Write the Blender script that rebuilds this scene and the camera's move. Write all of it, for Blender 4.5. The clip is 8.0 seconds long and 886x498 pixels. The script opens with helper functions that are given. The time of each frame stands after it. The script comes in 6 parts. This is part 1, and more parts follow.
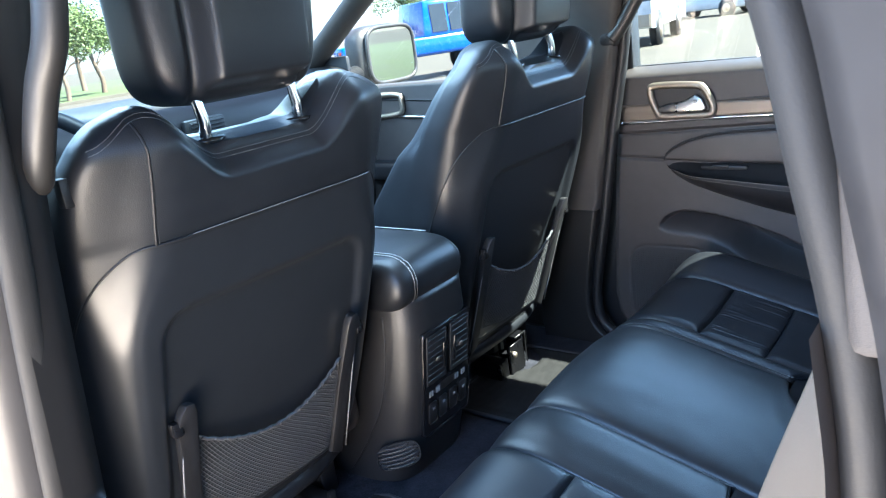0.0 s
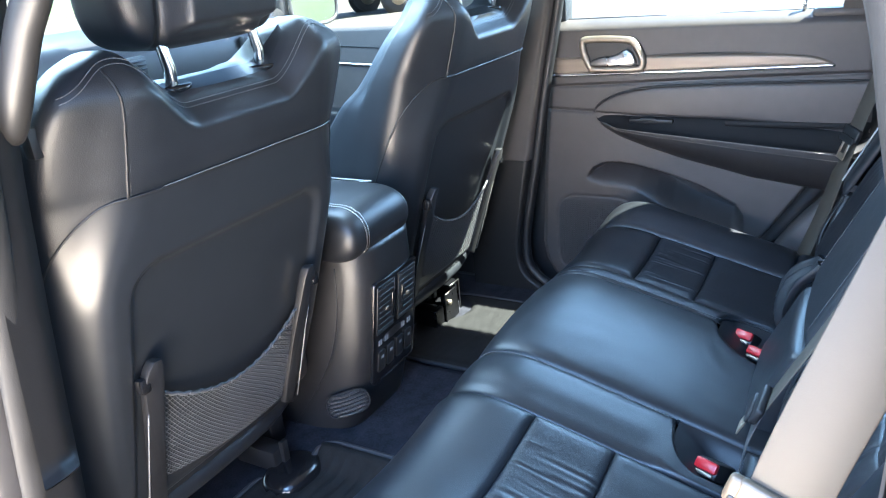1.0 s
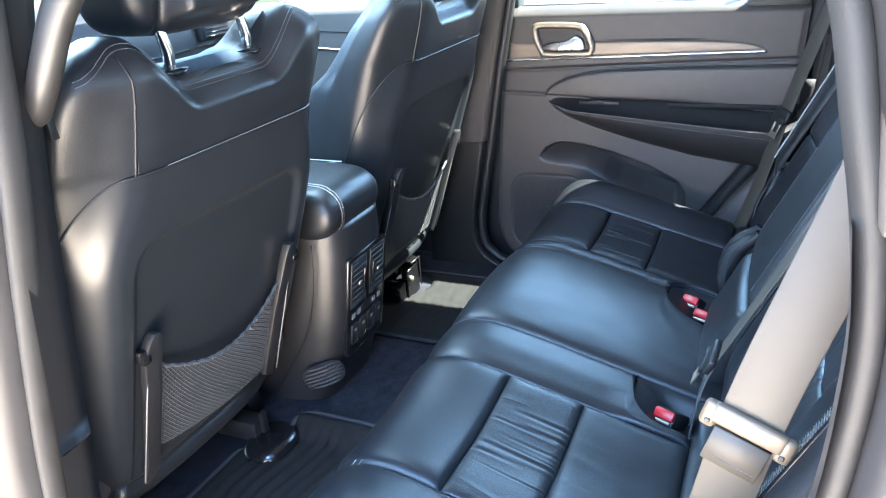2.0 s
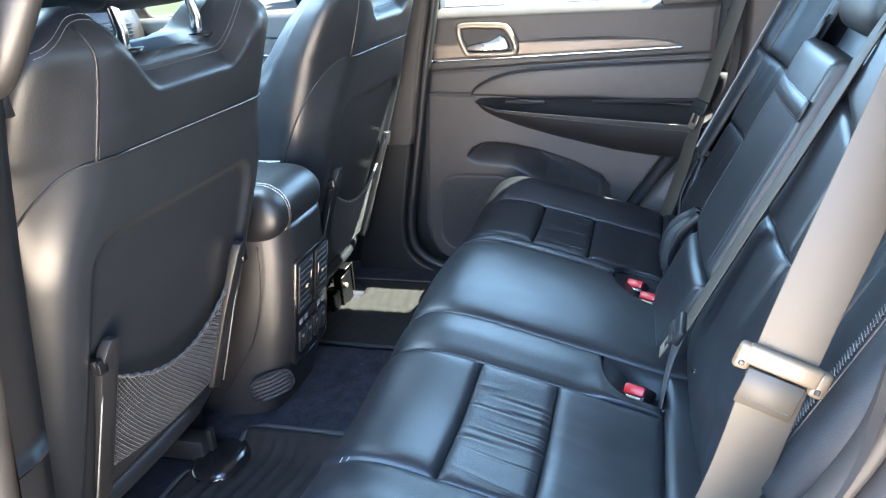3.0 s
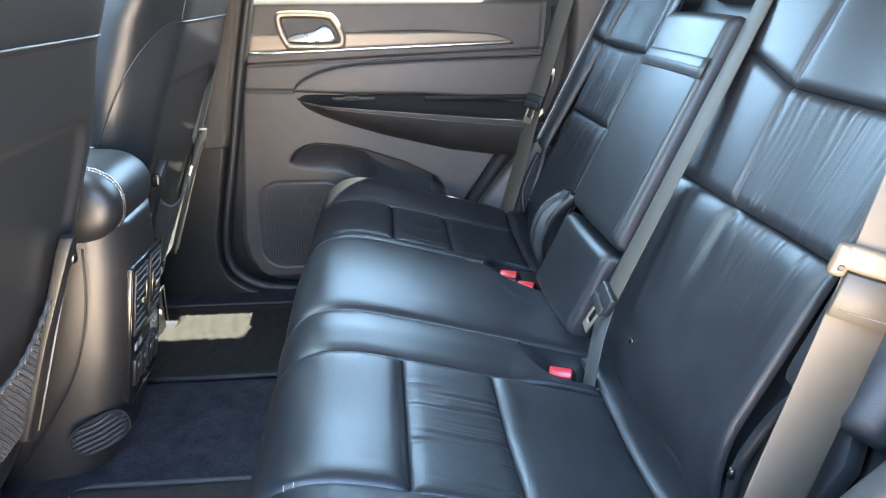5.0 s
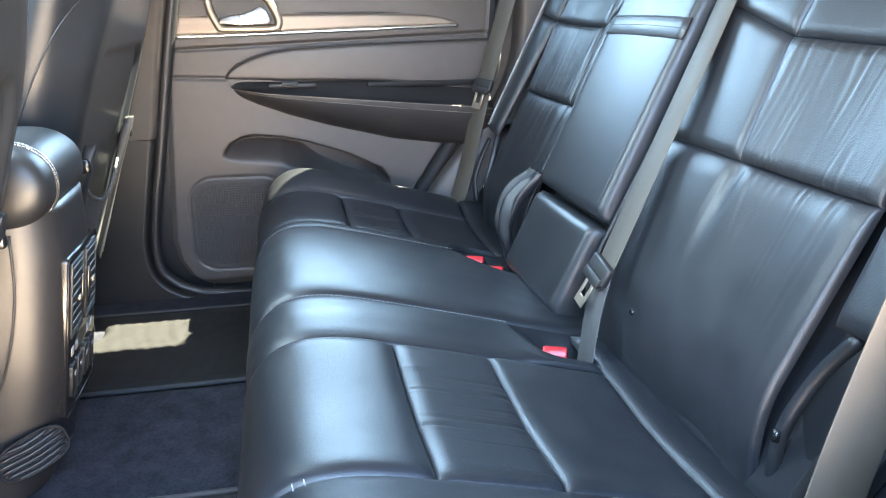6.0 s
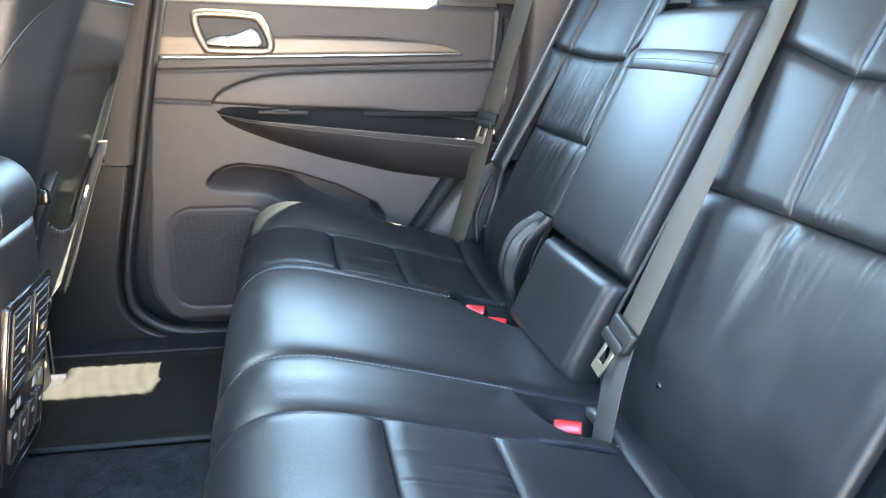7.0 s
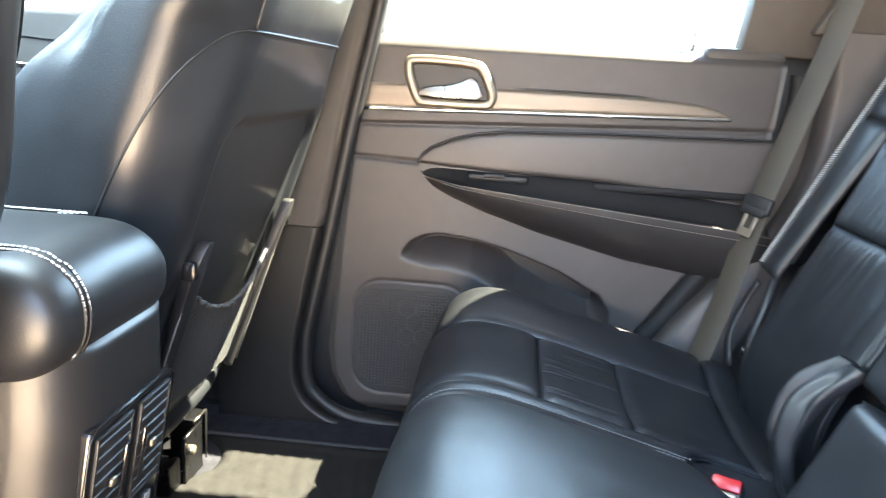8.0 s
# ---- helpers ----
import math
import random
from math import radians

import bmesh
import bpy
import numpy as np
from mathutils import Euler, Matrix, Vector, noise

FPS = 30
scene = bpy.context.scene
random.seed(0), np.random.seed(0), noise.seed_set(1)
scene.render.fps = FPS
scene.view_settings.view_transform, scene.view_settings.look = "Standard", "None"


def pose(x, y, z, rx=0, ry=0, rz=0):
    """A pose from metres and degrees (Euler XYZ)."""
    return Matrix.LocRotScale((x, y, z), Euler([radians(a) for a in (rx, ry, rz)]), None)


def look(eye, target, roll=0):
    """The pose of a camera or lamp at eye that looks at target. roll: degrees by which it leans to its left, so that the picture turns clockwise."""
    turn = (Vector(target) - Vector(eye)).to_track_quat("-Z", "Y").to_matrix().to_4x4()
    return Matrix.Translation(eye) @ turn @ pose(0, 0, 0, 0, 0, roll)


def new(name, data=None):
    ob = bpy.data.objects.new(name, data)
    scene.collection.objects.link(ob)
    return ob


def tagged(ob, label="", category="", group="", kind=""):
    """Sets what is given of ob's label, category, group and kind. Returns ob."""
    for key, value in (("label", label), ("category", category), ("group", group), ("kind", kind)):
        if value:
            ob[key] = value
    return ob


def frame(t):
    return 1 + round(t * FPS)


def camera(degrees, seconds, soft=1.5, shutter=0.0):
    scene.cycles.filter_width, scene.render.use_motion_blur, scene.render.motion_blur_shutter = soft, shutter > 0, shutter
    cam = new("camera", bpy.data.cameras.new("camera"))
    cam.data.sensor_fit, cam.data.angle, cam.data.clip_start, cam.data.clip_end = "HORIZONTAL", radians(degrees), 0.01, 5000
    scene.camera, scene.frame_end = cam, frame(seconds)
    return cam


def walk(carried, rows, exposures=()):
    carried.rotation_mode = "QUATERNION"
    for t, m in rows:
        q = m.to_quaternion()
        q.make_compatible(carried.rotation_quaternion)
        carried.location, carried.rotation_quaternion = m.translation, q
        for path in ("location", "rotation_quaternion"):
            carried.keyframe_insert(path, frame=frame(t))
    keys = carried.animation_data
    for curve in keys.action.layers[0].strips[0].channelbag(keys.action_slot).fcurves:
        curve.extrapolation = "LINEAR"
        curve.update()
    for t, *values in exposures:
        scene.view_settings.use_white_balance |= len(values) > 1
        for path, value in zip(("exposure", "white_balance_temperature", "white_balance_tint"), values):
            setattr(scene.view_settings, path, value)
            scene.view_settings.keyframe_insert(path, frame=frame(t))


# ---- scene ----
cam = camera(61.4, 8.0, 1.1, 0.2)
PATH = [
    (0, (-0.998, -0.86, 1.368), (0.494, 0.341, 0.792), -7.9),
    (0.5, (-1.011, -0.807, 1.373), (0.546, 0.258, 0.709), -6.7),
    (1, (-1.062, -0.787, 1.39), (0.531, 0.17, 0.651), -5.6),
    (2.3, (-1.174, -0.749, 1.411), (0.511, -0.007, 0.632), -4.5),
    (2.5, (-1.18, -0.732, 1.395), (0.533, -0.037, 0.63), -4.4),
    (3, (-1.198, -0.65, 1.359), (0.578, -0.125, 0.603), -4.0),
    (3.5, (-1.196, -0.577, 1.336), (0.629, -0.239, 0.592), -3.2),
    (4, (-1.18, -0.516, 1.3), (0.68, -0.359, 0.583), -2.0),
    (4.5, (-1.147, -0.469, 1.268), (0.733, -0.469, 0.585), -1.0),
    (5, (-1.102, -0.398, 1.214), (0.781, -0.549, 0.556), -0.4),
    (6.3, (-1.002, -0.293, 1.129), (0.854, -0.724, 0.522), -0.1),
    (6.5, (-0.986, -0.287, 1.13), (0.871, -0.731, 0.532), 0.2),
    (7, (-0.898, -0.323, 1.129), (0.98, -0.741, 0.581), 1.5),
    (7.5, (-0.746, -0.37, 1.157), (1.187, -0.56, 0.679), 2.7),
    (8, (-0.587, -0.349, 1.132), (1.356, -0.193, 0.687), 3.6),
]
walk(cam, [(t, look(eye, target, roll)) for t, eye, target, roll in PATH],
     [(0.0, 3.75, 5000, 11), (0.6, 4.15, 5000, 11), (1.2, 4.4, 5100, 11), (2.5, 4.42, 5200, 11), (3.5, 4.45, 5550, 12), (4.5, 4.55, 5700, 12), (5.2, 4.6, 5800, 12), (6.5, 5.05, 5950, 12), (7.1, 4.95, 6050, 13), (7.5, 4.85, 6350, 14), (8.0, 4.98, 6250, 13)])


# ---- world, sun and exposure ----
SUN_TRAVEL = Vector((-0.325, 0.715, -1.0)).normalized()
world = bpy.data.worlds.new("sky")
scene.world = world
world.use_nodes = True
wt = world.node_tree
sky = wt.nodes.new("ShaderNodeTexSky")
sky.sky_type, sky.sun_disc = "NISHITA", False
sky.sun_elevation, sky.sun_rotation = radians(51.9), radians(155.6)
sky.air_density, sky.dust_density = 1.0, 1.2
wt.links.new(sky.outputs[0], wt.nodes["Background"].inputs[0])
wt.nodes["Background"].inputs[1].default_value = 0.05
sun_data = bpy.data.lights.new("sun", "SUN")
sun_data.energy, sun_data.angle, sun_data.color = 5.0, radians(0.6), (1.0, 0.86, 0.62)
sun = new("sun", sun_data)
sun.matrix_world = look((8, -20, 25), Vector((8, -20, 25)) + SUN_TRAVEL)


def fill_lamp(name, m, w, h, energy, color):
    """An area lamp added at or outside an opening, for extra sky light or ground bounce."""
    d = bpy.data.lights.new(name, "AREA")
    d.shape, d.size, d.size_y, d.energy, d.color = "RECTANGLE", w, h, energy, color
    ob = new(name, d)
    ob.matrix_world = m
    return ob


# Added lamps outside the openings strengthen the sky's light indoors.
fill_lamp("open_door_daylight", look((-1.90, -0.42, 2.10), (0, -0.40, 0.95)), 1.2, 0.6, 3.5, (0.51, 0.74, 1.0))
# Two added warm lamps replace the bounce from sunlit ground outside.
fill_lamp("open_door_ground_fill", look((-1.90, -0.42, 0.18), (0, -0.40, 1.05)), 2.4, 0.45, 13.0, (1.0, 0.745, 0.465))
fill_lamp("open_door_horizon_fill", look((-1.90, -0.42, 0.86), (0, -0.42, 0.86)), 2.2, 0.22, 2.9, (1.0, 0.81, 0.65))
fill_lamp("tailgate_daylight", look((0, -2.25, 1.75), (0, -0.6, 1.1)), 1.1, 0.40, 2.4, (0.72, 0.89, 1.0))
fill_lamp("windscreen_daylight", look((0, 1.25, 2.0), (0, -0.3, 0.9)), 1.2, 0.5, 3.2, (0.80, 0.96, 0.95))
fill_lamp("driver_window_daylight", look((-1.35, 0.62, 1.95), (-0.2, 0.35, 1.0)), 0.8, 0.5, 2.4, (0.68, 0.87, 1.0))
fill_lamp("rear_window_daylight", look((1.45, -0.62, 1.72), (-0.1, -0.45, 0.95)), 1.4, 0.42, 2.7, (0.56, 0.78, 1.0))
# Fill lamp under an assumed roof opening, added to brighten cushions and backrests.
fill_lamp("added_roof_fill", look((0, 0.20, 1.635), (0, 0.0, 0.0)), 0.78, 0.42, 1.2, (0.72, 0.92, 0.98))


# ---- materials ----
def material(name, color, rough=0.5, metal=0.0, var=0.15, scale=40.0, bump=0.0, bump_scale=300.0, rough_var=0.1, coat=0.0, spec=0.5,
             stretch=(1, 1, 1), wear=None, kind="noise", tint=None):
    """A principled material with two scales of variation in colour and roughness, and fine relief."""
    m = bpy.data.materials.new(name)
    m.use_nodes = True
    t = m.node_tree
    b = t.nodes["Principled BSDF"]
    b.inputs["Metallic"].default_value, b.inputs["Coat Weight"].default_value = metal, coat
    b.inputs["Specular IOR Level"].default_value = spec
    co = t.nodes.new("ShaderNodeTexCoord")
    mp = t.nodes.new("ShaderNodeMapping")
    mp.inputs["Scale"].default_value = stretch
    t.links.new(co.outputs["Object"], mp.inputs[0])
    big, small = t.nodes.new("ShaderNodeTexNoise"), t.nodes.new("ShaderNodeTexNoise")
    big.inputs["Scale"].default_value, small.inputs["Scale"].default_value = scale * 0.15, scale
    big.inputs["Detail"].default_value, small.inputs["Detail"].default_value = 4, 6
    mix = t.nodes.new("ShaderNodeMath")
    mix.operation = "ADD"
    for n, i in ((big, 0), (small, 1)):
        t.links.new(mp.outputs[0], n.inputs["Vector"])
        t.links.new(n.outputs[0], mix.inputs[i])
    ramp = t.nodes.new("ShaderNodeMapRange")
    ramp.inputs[1].default_value, ramp.inputs[2].default_value = 0.6, 1.4
    t.links.new(mix.outputs[0], ramp.inputs[0])
    cm = t.nodes.new("ShaderNodeMix")
    cm.data_type = "RGBA"
    other = tint or [c * (1 + 2 * var) for c in color]
    cm.inputs["A"].default_value = (*[c * (1 - var) for c in color], 1)
    cm.inputs["B"].default_value = (*other, 1)
    t.links.new(ramp.outputs[0], cm.inputs["Factor"])
    t.links.new(cm.outputs["Result"], b.inputs["Base Color"])
    rr = t.nodes.new("ShaderNodeMapRange")
    rr.inputs[3].default_value, rr.inputs[4].default_value = max(0.02, rough - rough_var), min(1, rough + rough_var)
    t.links.new(mix.outputs[0], rr.inputs[0])
    rr.inputs[1].default_value, rr.inputs[2].default_value = 0.6, 1.4
    t.links.new(rr.outputs[0], b.inputs["Roughness"])
    if bump:
        if kind == "leather":
            tex = t.nodes.new("ShaderNodeTexVoronoi")
            tex.feature = "DISTANCE_TO_EDGE"
            fine = t.nodes.new("ShaderNodeTexNoise")
            fine.inputs["Scale"].default_value, fine.inputs["Detail"].default_value, fine.inputs["Roughness"].default_value = bump_scale * 0.28, 7, 0.68
            fine.inputs["Distortion"].default_value = 0.8
            t.links.new(mp.outputs[0], fine.inputs["Vector"])
            both = t.nodes.new("ShaderNodeMath")
            both.operation = "MULTIPLY_ADD"
            both.inputs[1].default_value = 0.9
            t.links.new(fine.outputs[0], both.inputs[0])
            t.links.new(tex.outputs["Distance"], both.inputs[2])
            out = both.outputs[0]
        elif kind == "weave":
            tex = t.nodes.new("ShaderNodeTexWave")
            tex.inputs["Distortion"].default_value = 0.4
            out = tex.outputs[0]
        else:
            tex = t.nodes.new("ShaderNodeTexNoise")
            tex.inputs["Detail"].default_value = 3
            out = tex.outputs[0]
        tex.inputs["Scale"].default_value = bump_scale
        t.links.new(mp.outputs[0], tex.inputs["Vector"])
        bp = t.nodes.new("ShaderNodeBump")
        bp.inputs["Strength"].default_value, bp.inputs["Distance"].default_value = bump, 0.001
        t.links.new(out, bp.inputs["Height"])
        t.links.new(bp.outputs[0], b.inputs["Normal"])
    return m


def glass(name, tint, gloss=0.06):
    m = bpy.data.materials.new(name)
    m.use_nodes = True
    t = m.node_tree
    t.nodes.remove(t.nodes["Principled BSDF"])
    a, g, x = t.nodes.new("ShaderNodeBsdfTransparent"), t.nodes.new("ShaderNodeBsdfGlossy"), t.nodes.new("ShaderNodeMixShader")
    a.inputs[0].default_value = (*tint, 1)
    g.inputs["Roughness"].default_value = 0.01
    x.inputs[0].default_value = gloss
    t.links.new(a.outputs[0], x.inputs[1])
    t.links.new(g.outputs[0], x.inputs[2])
    t.links.new(x.outputs[0], t.nodes["Material Output"].inputs[0])
    return m


LEATHER = material("black_leather", (0.0110, 0.0124, 0.0152), 0.40, var=0.2, scale=30, spec=0.46, bump=0.19, bump_scale=420, kind="leather", rough_var=0.04)
PERF = material("black_pleated_leather", (0.0110, 0.0124, 0.0152), 0.40, spec=0.46, var=0.2, scale=60, bump=0.28, bump_scale=380, kind="leather", rough_var=0.04)
SHELL = material("charcoal_moulded_plastic", (0.0148, 0.0166, 0.0195), 0.32, spec=0.58, var=0.12, scale=50, bump=0.06, bump_scale=900, rough_var=0.012)
CONSOLE = material("charcoal_soft_console_plastic", (0.0145, 0.014, 0.0143), 0.42, var=0.12, scale=50, bump=0.1, bump_scale=900, rough_var=0.015)
VINYL = material("dark_stitched_vinyl", (0.047, 0.041, 0.0385), 0.44, var=0.1, scale=40, bump=0.12, bump_scale=700, rough_var=0.02)
ARMREST = material("dark_padded_vinyl", (0.024, 0.0212, 0.0202), 0.40, var=0.1, scale=40, bump=0.12, bump_scale=700, rough_var=0.02)
TRIM = material("charcoal_grained_plastic", (0.043, 0.0378, 0.0358), 0.48, var=0.1, scale=40, bump=0.14, bump_scale=1000, rough_var=0.02)
# Dark trim colour; on the pillars and dashboard it also carries their shade.
DARKSHADETRIM = material("dark_trim_plastic_with_shade", (0.0095, 0.0093, 0.0095), 0.46, spec=0.4, var=0.1, scale=40, bump=0.14, bump_scale=1000, rough_var=0.02)
GRIP = material("soft_touch_grab_plastic", (0.020, 0.019, 0.018), 0.42, spec=0.45, var=0.08, scale=40, bump=0.12, bump_scale=1000, rough_var=0.02)
PILLAR = material("grey_grained_pillar_plastic", (0.054, 0.047, 0.0415), 0.60, spec=0.3, var=0.08, scale=40, bump=0.2, bump_scale=1000, rough_var=0.02)
TAUPE = material("brushed_bronze_trim", (0.135, 0.113, 0.092), 0.38, metal=0.55, var=0.2, scale=60, stretch=(1, 0.06, 1), bump=0.1, bump_scale=500)
PULL = material("satin_chrome_pull", (0.42, 0.41, 0.40), 0.30, metal=1.0, var=0.05, rough_var=0.05)
CHROME = material("bright_chrome", (0.62, 0.62, 0.63), 0.14, metal=1.0, var=0.03, rough_var=0.03)
SATIN = material("satin_nickel", (0.31, 0.265, 0.21), 0.46, metal=0.9, var=0.08, rough_var=0.06)
BLACKGLOSS = material("gloss_black_plastic", (0.008, 0.008, 0.009), 0.2, var=0.2, rough_var=0.05)
BLACK = material("matt_black_plastic", (0.009, 0.009, 0.010), 0.5, var=0.2, bump=0.1)
GREYMARK = material("light_grey_print", (0.20, 0.205, 0.21), 0.5)
CARPET = material("black_carpet", (0.0185, 0.0188, 0.0240), 0.95, var=0.5, scale=250, bump=1.0, bump_scale=500, spec=0.1)
MAT = material("black_ribbed_mat_pile", (0.0135, 0.0132, 0.0130), 0.9, var=0.35, scale=300, bump=1.0, bump_scale=600, spec=0.15)
MATEDGE = material("dark_mat_binding", (0.032, 0.032, 0.035), 0.7, spec=0.3)
WEB = material("grey_seat_belt_webbing", (0.046, 0.0385, 0.0285), 0.6, var=0.05, scale=80, bump=0.10, bump_scale=700, rough_var=0.05)
BELTPLASTIC = material("grey_belt_plastic", (0.095, 0.072, 0.047), 0.36, var=0.08)
DARKWEB = material("dark_belt_webbing", (0.055, 0.055, 0.056), 0.55, var=0.1, bump=0.2, bump_scale=500, kind="weave")
STEELBLACK = material("black_painted_steel", (0.003, 0.003, 0.0035), 0.3, spec=0.4, var=0.2)
RECESS = material("matt_black_and_recess_shade", (0.010, 0.010, 0.011), 0.65, spec=0.25, var=0.2, bump=0.1)
RUBBER = material("weatherstrip_rubber", (0.022, 0.021, 0.020), 0.6, spec=0.3, var=0.12, scale=30, bump=0.15, bump_scale=600)
PAINT = material("dark_grey_metallic_paint", (0.032, 0.030, 0.030), 0.5, metal=0.2, coat=0.08, var=0.06, scale=80)
RED = material("red_buckle_plastic", (0.36, 0.008, 0.014), 0.35, var=0.05)
SEAMTHREAD = material("charcoal_seam_thread", (0.05, 0.05, 0.052), 0.7, var=0.1)
ARMSTITCH = material("taupe_armrest_thread", (0.24, 0.215, 0.19), 0.7, var=0.1)
DARKSTITCH = material("dark_grey_thread", (0.13, 0.13, 0.13), 0.7, var=0.1)
LIDLEATHER = material("soft_black_leather", (0.011, 0.0115, 0.013), 0.43, var=0.2, scale=30, spec=0.5, bump=0.12, bump_scale=420, kind="leather", rough_var=0.012)
STITCH = material("grey_stitching_thread", (0.45, 0.45, 0.44), 0.7, var=0.1)
PIPING = material("silver_grey_piping", (0.17, 0.167, 0.16), 0.45, var=0.08)
NET = material("black_elastic_net", (0.052, 0.053, 0.056), 0.55, var=0.2)
HEADLINER = material("mid_grey_headliner", (0.24, 0.24, 0.235), 0.9, var=0.05, bump=0.4, bump_scale=500)
GLASS = glass("clear_glass", (0.92, 0.95, 0.93))
ADDEDROOFGLASS = glass("dark_added_roof_glass", (0.22, 0.26, 0.25))
TINTED = glass("green_tinted_glass", (0.91, 0.94, 0.91))
MIRROR = material("mirror_glass", (0.4, 0.42, 0.42), 0.02, metal=1.0, var=0.0, rough_var=0.0)
CONCRETE = material("sunlit_beige_concrete", (0.056, 0.051, 0.041), 0.9, var=0.12, scale=3, bump=0.4, bump_scale=60, spec=0.2)
GRASS = material("mown_grass", (0.034, 0.050, 0.012), 0.9, var=0.4, scale=4, bump=0.6, bump_scale=60)
BARK = material("tree_bark", (0.09, 0.065, 0.045), 0.9, var=0.3, bump=0.8, bump_scale=60)
LEAF = material("green_leaves", (0.048, 0.072, 0.014), 0.7, var=0.5, scale=6)
BLUEPAINT = material("bright_blue_paint", (0.0, 0.060, 0.32), 0.25, coat=1.0, var=0.04)
WHITEPAINT = material("white_paint", (0.55, 0.55, 0.54), 0.3, coat=1.0, var=0.04)
REDPAINT = material("dark_red_paint", (0.4, 0.02, 0.03), 0.3, coat=1.0, var=0.04)
TYRE = material("tyre_rubber", (0.025, 0.025, 0.026), 0.8, var=0.2)
CARGLASS = material("dark_car_glass", (0.02, 0.025, 0.03), 0.05, var=0.1, rough_var=0.02)
WALLWHITE = material("pale_rendered_wall", (0.6, 0.58, 0.54), 0.9, var=0.06, scale=3)
ROOFING = material("grey_roofing", (0.22, 0.2, 0.19), 0.85, var=0.2, scale=5)


# ---- builders ----
def mesh_of(name, verts, faces, smooth=True):
    me = bpy.data.meshes.new(name)
    me.from_pydata([tuple(v) for v in verts], [], faces)
    if smooth:
        me.polygons.foreach_set("use_smooth", [True] * len(me.polygons))
    me.update()
    return me


def place(name, me, mat, parent=None, label=""):
    me.materials.append(mat)
    ob = new(name, me)
    if parent:
        ob.parent = parent
    return tagged(ob, label)


def part(name, bm, mat, parent=None, label="", smooth=True):
    """Links a bmesh as one mesh object under a thing or a part."""
    me = bpy.data.meshes.new(name)
    bm.to_mesh(me)
    bm.free()
    if smooth:
        me.polygons.foreach_set("use_smooth", [True] * len(me.polygons))
        me.set_sharp_from_angle(angle=radians(40))
    return place(name, me, mat, parent, label)


def thing(name, label, category, group="", kind="", at=(0, 0, 0)):
    ob = new(name)
    ob.location = at
    return tagged(ob, label, category, group, kind)


def box(bm, x0, x1, y0, y1, z0, z1, bevel=0.0, seg=2, m=None):
    r = bmesh.ops.create_cube(bm, size=1.0)
    vs = r["verts"]
    for v in vs:
        v.co = Vector(((x0 + x1) / 2 + v.co.x * (x1 - x0), (y0 + y1) / 2 + v.co.y * (y1 - y0), (z0 + z1) / 2 + v.co.z * (z1 - z0)))
    if m is not None:
        for v in vs:
            v.co = m @ v.co
    if bevel:
        es = list({e for v in vs for e in v.link_edges})
        bmesh.ops.bevel(bm, geom=es, offset=bevel, segments=seg, profile=0.5, affect="EDGES")


def box_part(name, dims, mat, parent=None, label="", bevel=0.004, seg=2, m=None):
    bm = bmesh.new()
    box(bm, *dims, bevel=bevel, seg=seg, m=m)
    return part(name, bm, mat, parent, label)


def spline(points, n):
    """n points evenly spaced in parameter along a Catmull-Rom curve through the points."""
    p = [Vector(q) for q in points]
    p = [2 * p[0] - p[1]] + p + [2 * p[-1] - p[-2]]
    out = []
    for i in range(n):
        s = i / (n - 1) * (len(p) - 3)
        k = min(int(s), len(p) - 4)
        t = s - k
        a, b, c, d = p[k:k + 4]
        out.append(0.5 * (2 * b + (c - a) * t + (2 * a - 5 * b + 4 * c - d) * t * t + (3 * b - a - 3 * c + d) * t ** 3))
    return out


def sweep(points, section, up, closed=False):
    """Verts and faces of a closed section (pairs across, out) swept along points; up(i) is the out direction."""
    n, k = len(points), len(section)
    verts, faces = [], []
    for i, p in enumerate(points):
        a = points[i - 1] if i or closed else points[0]
        b = points[(i + 1) % n] if i < n - 1 or closed else points[-1]
        d = (b - a).normalized()
        o = Vector(up(i) if callable(up) else up)
        o = (o - d * o.dot(d)).normalized()
        s = d.cross(o)
        verts += [p + s * u + o * v for u, v in section]
    for i in range(n if closed else n - 1):
        j = (i + 1) % n
        faces += [(i * k + q, i * k + (q + 1) % k, j * k + (q + 1) % k, j * k + q) for q in range(k)]
    if not closed:
        faces += [tuple(range(k))[::-1], tuple((n - 1) * k + q for q in range(k))]
    return verts, faces


def circle(r, k=8):
    return [(r * math.cos(2 * math.pi * q / k), r * math.sin(2 * math.pi * q / k)) for q in range(k)]


def tube(name, points, r, mat, parent=None, label="", k=8, closed=False, up=(0.13, 0.21, 0.97), flat=1.0):
    v, f = sweep([Vector(p) for p in points], [(a, b * flat) for a, b in circle(r, k)], up, closed)
    return place(name, mesh_of(name, v, f), mat, parent, label)


def ribbon(name, points, width, mat, up, parent=None, label="", thick=0.0014):
    w, h = width / 2, thick / 2
    sec = [(-w, -h * 0.4), (-w * 0.96, -h), (w * 0.96, -h), (w, -h * 0.4), (w, h * 0.4), (w * 0.96, h), (-w * 0.96, h), (-w, h * 0.4)]
    v, f = sweep([Vector(p) for p in points], sec, up)
    return place(name, mesh_of(name, v, f), mat, parent, label)


